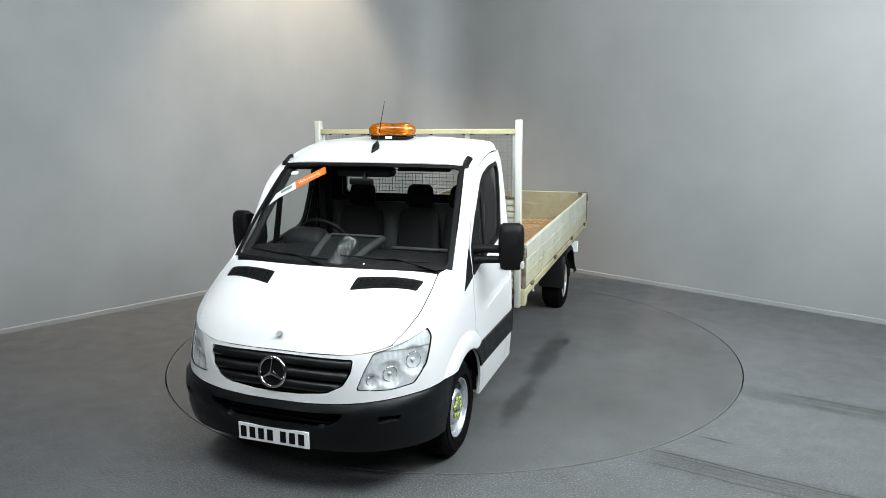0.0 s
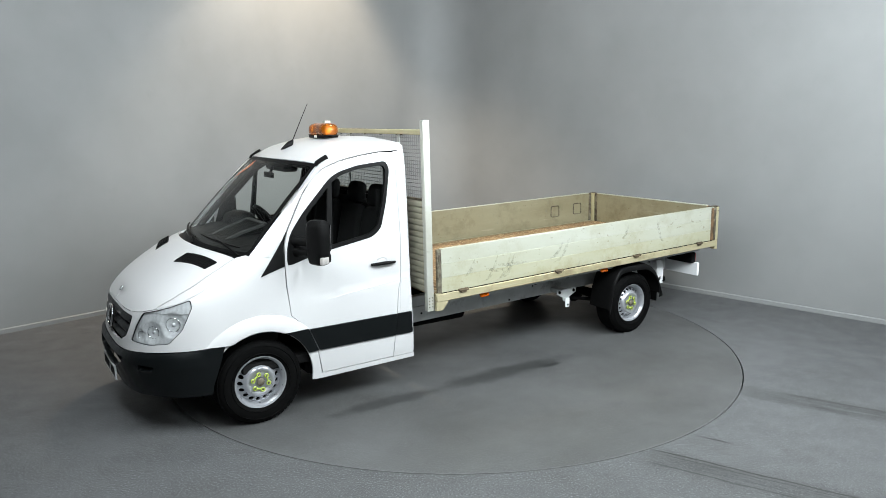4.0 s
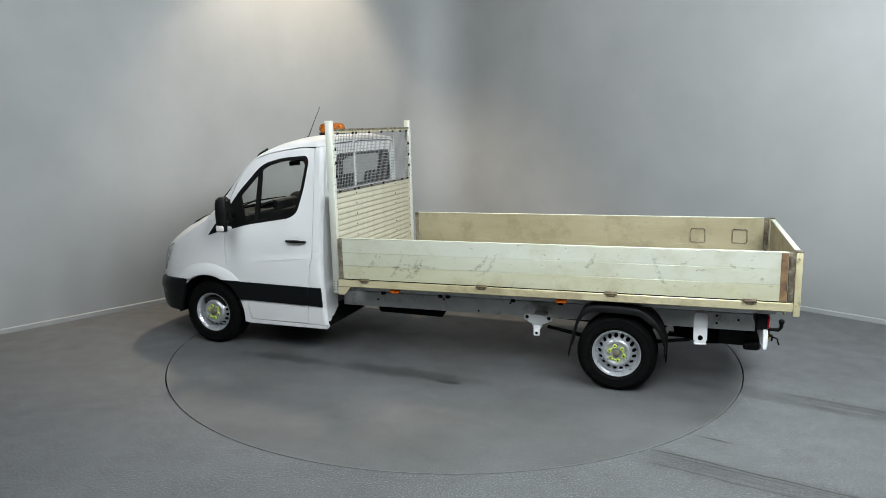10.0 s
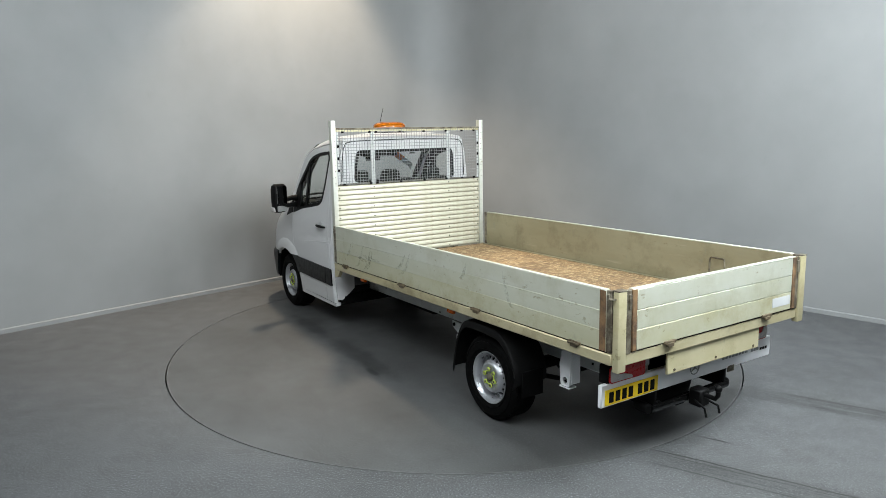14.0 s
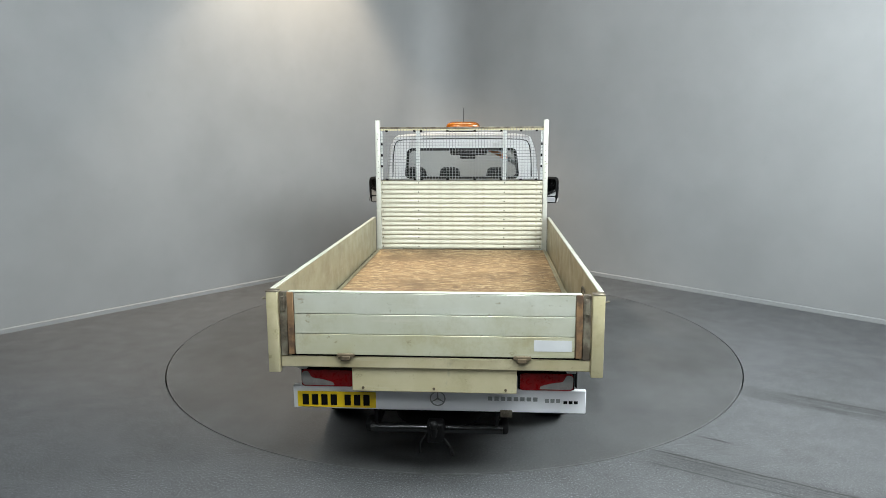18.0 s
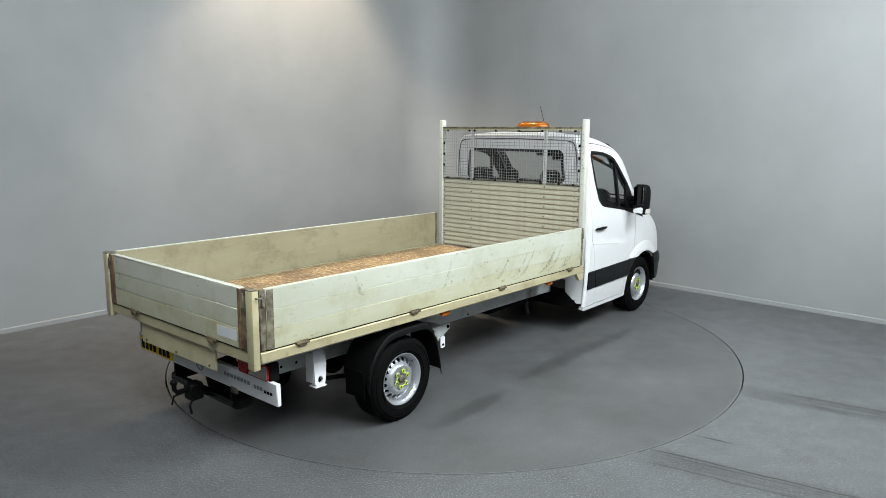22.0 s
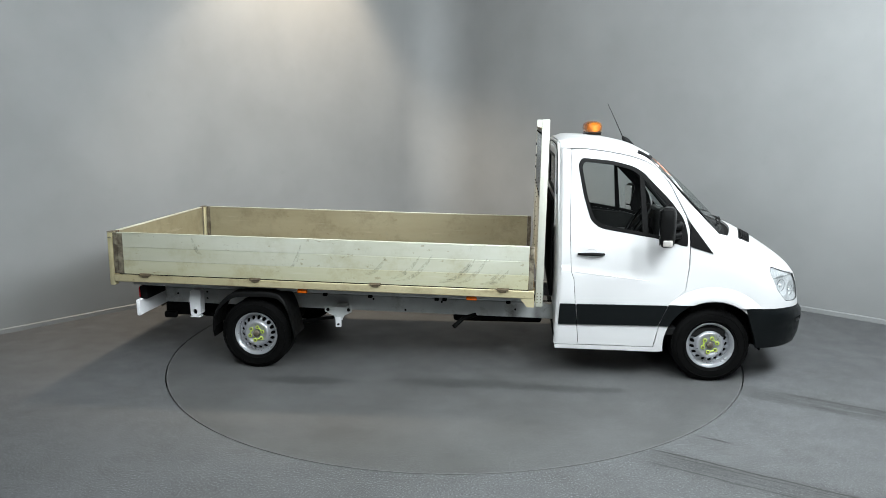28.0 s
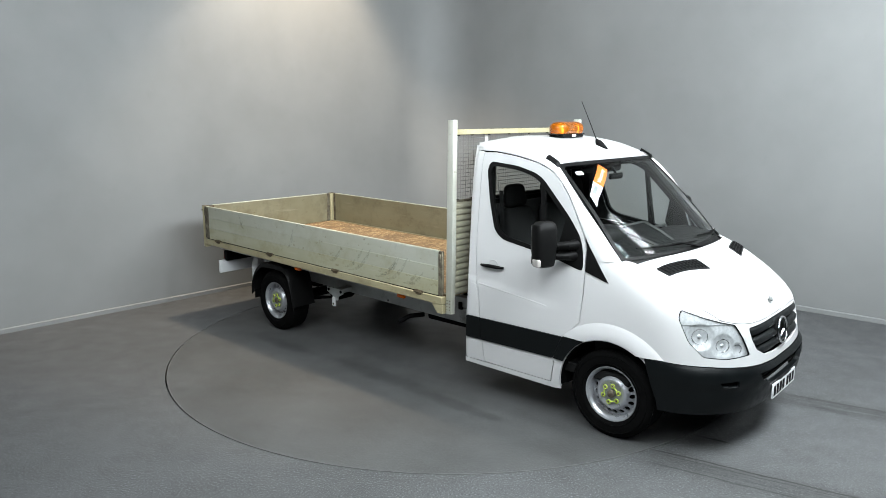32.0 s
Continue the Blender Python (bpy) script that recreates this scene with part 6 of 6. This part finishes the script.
def build_interior():
    # dashboard
    bm = bmesh.new()
    rows = []
    for k in range(29):
        y = -0.86 + 1.72 * k / 28
        hump = 0.05 * math.exp(-((y + 0.42) / 0.22) ** 2)
        shift = -0.10 * math.exp(-(y / 0.30) ** 2)
        rows.append([(2.62 - 0.20 * abs(y) ** 2, y, 1.352), (2.42, y, 1.372 + hump * 0.2), (2.22 + shift * 0.3, y, 1.395 + hump), (2.10 + shift, y, 1.38 + hump), (2.06 + shift, y, 1.25), (2.12 + shift, y, 1.00), (2.24, y, 0.85), (2.5, y, 0.60)])
    solid_strip(bm, rows, 0.02)
    dash = part("dashboard", bm, DASH, truck, "dark grey dashboard with lighter trim")
    # raised centre pod with grey arms round a dark tray
    arms = {-1: [(2.50, -0.215, 1.375), (2.30, -0.245, 1.450), (2.12, -0.262, 1.508)], 1: [(2.47, 0.105, 1.375), (2.30, 0.155, 1.450), (2.12, 0.205, 1.508)]}
    bm = bmesh.new()
    solid_strip(bm, [[Vector(p) - Vector((0, 0, 0.012)), Vector(q) - Vector((0, 0, 0.012))] for p, q in zip(arms[-1], arms[1])], 0.05)
    part("centre_tray", bm, DASH, dash)
    part("centre_pod", boxed(2.04, 2.13, -0.265, 0.205, 1.22, 1.505, bevel=0.03, seg=2), DASH, dash)
    for k, line in arms.items():
        bm = bmesh.new()
        solid_strip(bm, [[Vector(p) + Vector((0, -0.026, 0)), Vector(p) + Vector((0, 0.026, 0))] for p in line], 0.02)
        part("trim", bm, DASHTRIM, dash, "grey centre trim")
    part("trim", boxed(2.085, 2.135, -0.255, 0.195, 1.500, 1.511, bevel=0.004), DASHTRIM, dash, "grey centre trim")
    part("shelf_edge", boxed(2.06, 2.09, 0.26, 0.72, 1.405, 1.430, bevel=0.008), DASHTRIM, dash, "grey shelf edge")
    part("centre_panel", boxed(1.945, 1.98, -0.15, 0.16, 1.02, 1.26, bevel=0.01), DASHGREY, dash)
    part("radio", boxed(1.938, 1.95, -0.10, 0.11, 1.17, 1.235, bevel=0.004), INK, dash)
    for y in (-0.78, 0.78, 0.5):
        part("air_nozzle", boxed(2.03, 2.07, y - 0.05, y + 0.05, 1.17, 1.24, bevel=0.012), INK, dash)
    part("instrument_hood", soft_box(1.98, 2.26, -0.65, -0.29, 1.25, 1.550, 0.10), DASH, dash)
    part("dash_lining", boxed(2.28, 2.60, -0.88, 0.88, 0.45, 1.20, bevel=0.02), LINER, dash)
    # steering wheel
    m = Matrix.Translation((1.83, -0.46, 1.41)) @ Matrix.Rotation(radians(-56), 4, "Y")
    bm = bmesh.new()
    sweep(bm, [m @ Vector((0.21 * math.cos(k * math.tau / 32), 0.21 * math.sin(k * math.tau / 32), 0)) for k in range(32)], 0.017, 10, closed=True)
    st = part("steering_wheel", bm, BLACK, truck, "black four-spoke steering wheel")
    bm = bmesh.new()
    for a in (0.3, math.pi - 0.3, math.pi + 0.5, -0.5):
        sweep(bm, [m @ Vector((0, 0, 0.0)), m @ Vector((0.19 * math.sin(a + 1.57), 0.19 * math.cos(a + 1.57), 0))], [0.03, 0.016], 8)
    bmesh.ops.create_uvsphere(bm, u_segments=16, v_segments=8, radius=0.07, matrix=m @ Matrix.Diagonal((1, 1, 0.4, 1)))
    part("spokes", bm, BLACK, st)
    bm = bmesh.new()
    sweep(bm, [m @ Vector((0, 0, 0)), m @ Vector((0, 0, -0.20))], 0.045, 10)
    part("column", bm, BLACK, st)
    # seats
    for y, w in ((-0.42, 0.26), (0.15, 0.23), (0.56, 0.20)):
        lean = Matrix.Translation((1.33, y, 0.86)) @ Matrix.Rotation(radians(-10), 4, "Y") @ Matrix.Translation((-1.33, -y, -0.86))
        seat = part("seat_cushion", soft_box(1.32, 1.82, y - w, y + w, 0.72, 0.88, 0.05), SEAT, truck, "black fabric cab seat with headrest")
        bm = soft_box(1.25, 1.39, y - w, y + w, 0.84, 1.64, 0.068)
        for v in bm.verts:
            v.co.y = y + (v.co.y - y) * (1 - 0.30 * max(0.0, (v.co.z - 1.25) / 0.39) ** 2)
        bm.transform(lean)
        part("backrest", bm, SEAT, seat)
        bm = soft_box(1.27, 1.38, y - 0.135, y + 0.135, 1.635, 1.845, 0.054)
        for v in bm.verts:
            v.co.y = y + (v.co.y - y) * (1 - 0.16 * max(0.0, (v.co.z - 1.66) / 0.185))
        bm.transform(lean)
        part("headrest", bm, SEAT, seat)
        bm = bmesh.new()
        for d in (-0.05, 0.05):
            sweep(bm, [(1.31, y + d, 1.50), (1.31, y + d, 1.60)], 0.007, 6)
        bm.transform(lean)
        part("headrest_posts", bm, GALV, seat)
        part("seat_base", boxed(1.36, 1.78, y - w + 0.03, y + w - 0.03, 0.50, 0.73, bevel=0.01), LINER, seat)
    # seat belts
    for s in (1, -1):
        bm = bmesh.new()
        solid_strip(bm, [[(1.25, s * 0.745, 1.80), (1.29, s * 0.745, 1.80)], [(1.27, s * 0.74, 1.2), (1.31, s * 0.74, 1.2)], [(1.35, s * 0.74, 0.7), (1.39, s * 0.74, 0.7)]], 0.004)
        part("seat_belt", bm, LINER, truck, "black seat belt")
    # rear-view mirror and sun visors
    bm = soft_box(1.945, 1.975, -0.15, 0.06, 1.888, 1.940, 0.014)
    rv = part("inner_mirror", bm, BLACK, truck, "black interior mirror")
    bm = bmesh.new()
    sweep(bm, [(1.96, -0.03, 1.92), (1.92, -0.03, 1.985)], 0.012, 8)
    part("mirror_stalk", bm, BLACK, rv)
    bm = soft_box(1.76, 1.90, -0.30, 0.18, 1.945, 2.02, 0.03)
    part("overhead_console", bm, DASH, truck, "dark overhead console")
    for y0, y1 in ((-0.70, -0.36), (0.22, 0.66)):
        bm = soft_box(1.66, 1.86, y0, y1, 2.005, 2.025, 0.009)
        bm.transform(Matrix.Translation((1.8, 0, 2.04)) @ Matrix.Rotation(radians(12), 4, "Y") @ Matrix.Translation((-1.8, 0, -2.04)))
        part("sun_visor", bm, DASH, truck, "dark sun visor")
    part("headliner", boxed(1.10, 1.70, -0.74, 0.74, 2.105, 2.118), DASH, truck, "dark headlining")
    part("rear_lining", boxed(1.085, 1.11, -0.80, 0.80, 0.50, 1.66, bevel=0.008), DASHGREY, truck, "grey back wall lining")


for side in (1, -1):
    build_side(side)
    build_mirror(side)
build_nose()
build_screen_and_roof()
build_interior()


def motions():
    """The turntable and the truck on it turn clockwise together, once round in about 39 seconds."""
    turn = [251.36, 242.22, 233.11, 223.92, 214.73, 205.63, 196.67, 187.83, 179.05, 170.25, 161.35, 152.31, 143.11, 133.79, 124.39, 114.95, 105.53, 96.16, 86.85, 77.59, 68.36, 59.13, 49.87, 40.58, 31.27, 21.97, 12.73, 3.56, -5.53, -14.58, -23.64, -32.7, -41.51]
    rows = [(float(t), pose(0, 0, 0, 0, 0, a)) for t, a in enumerate(turn)]
    walk(turntable, rows)
    walk(truck, [(t, m @ pose(0, -0.057, 0)) for t, m in rows])


motions()
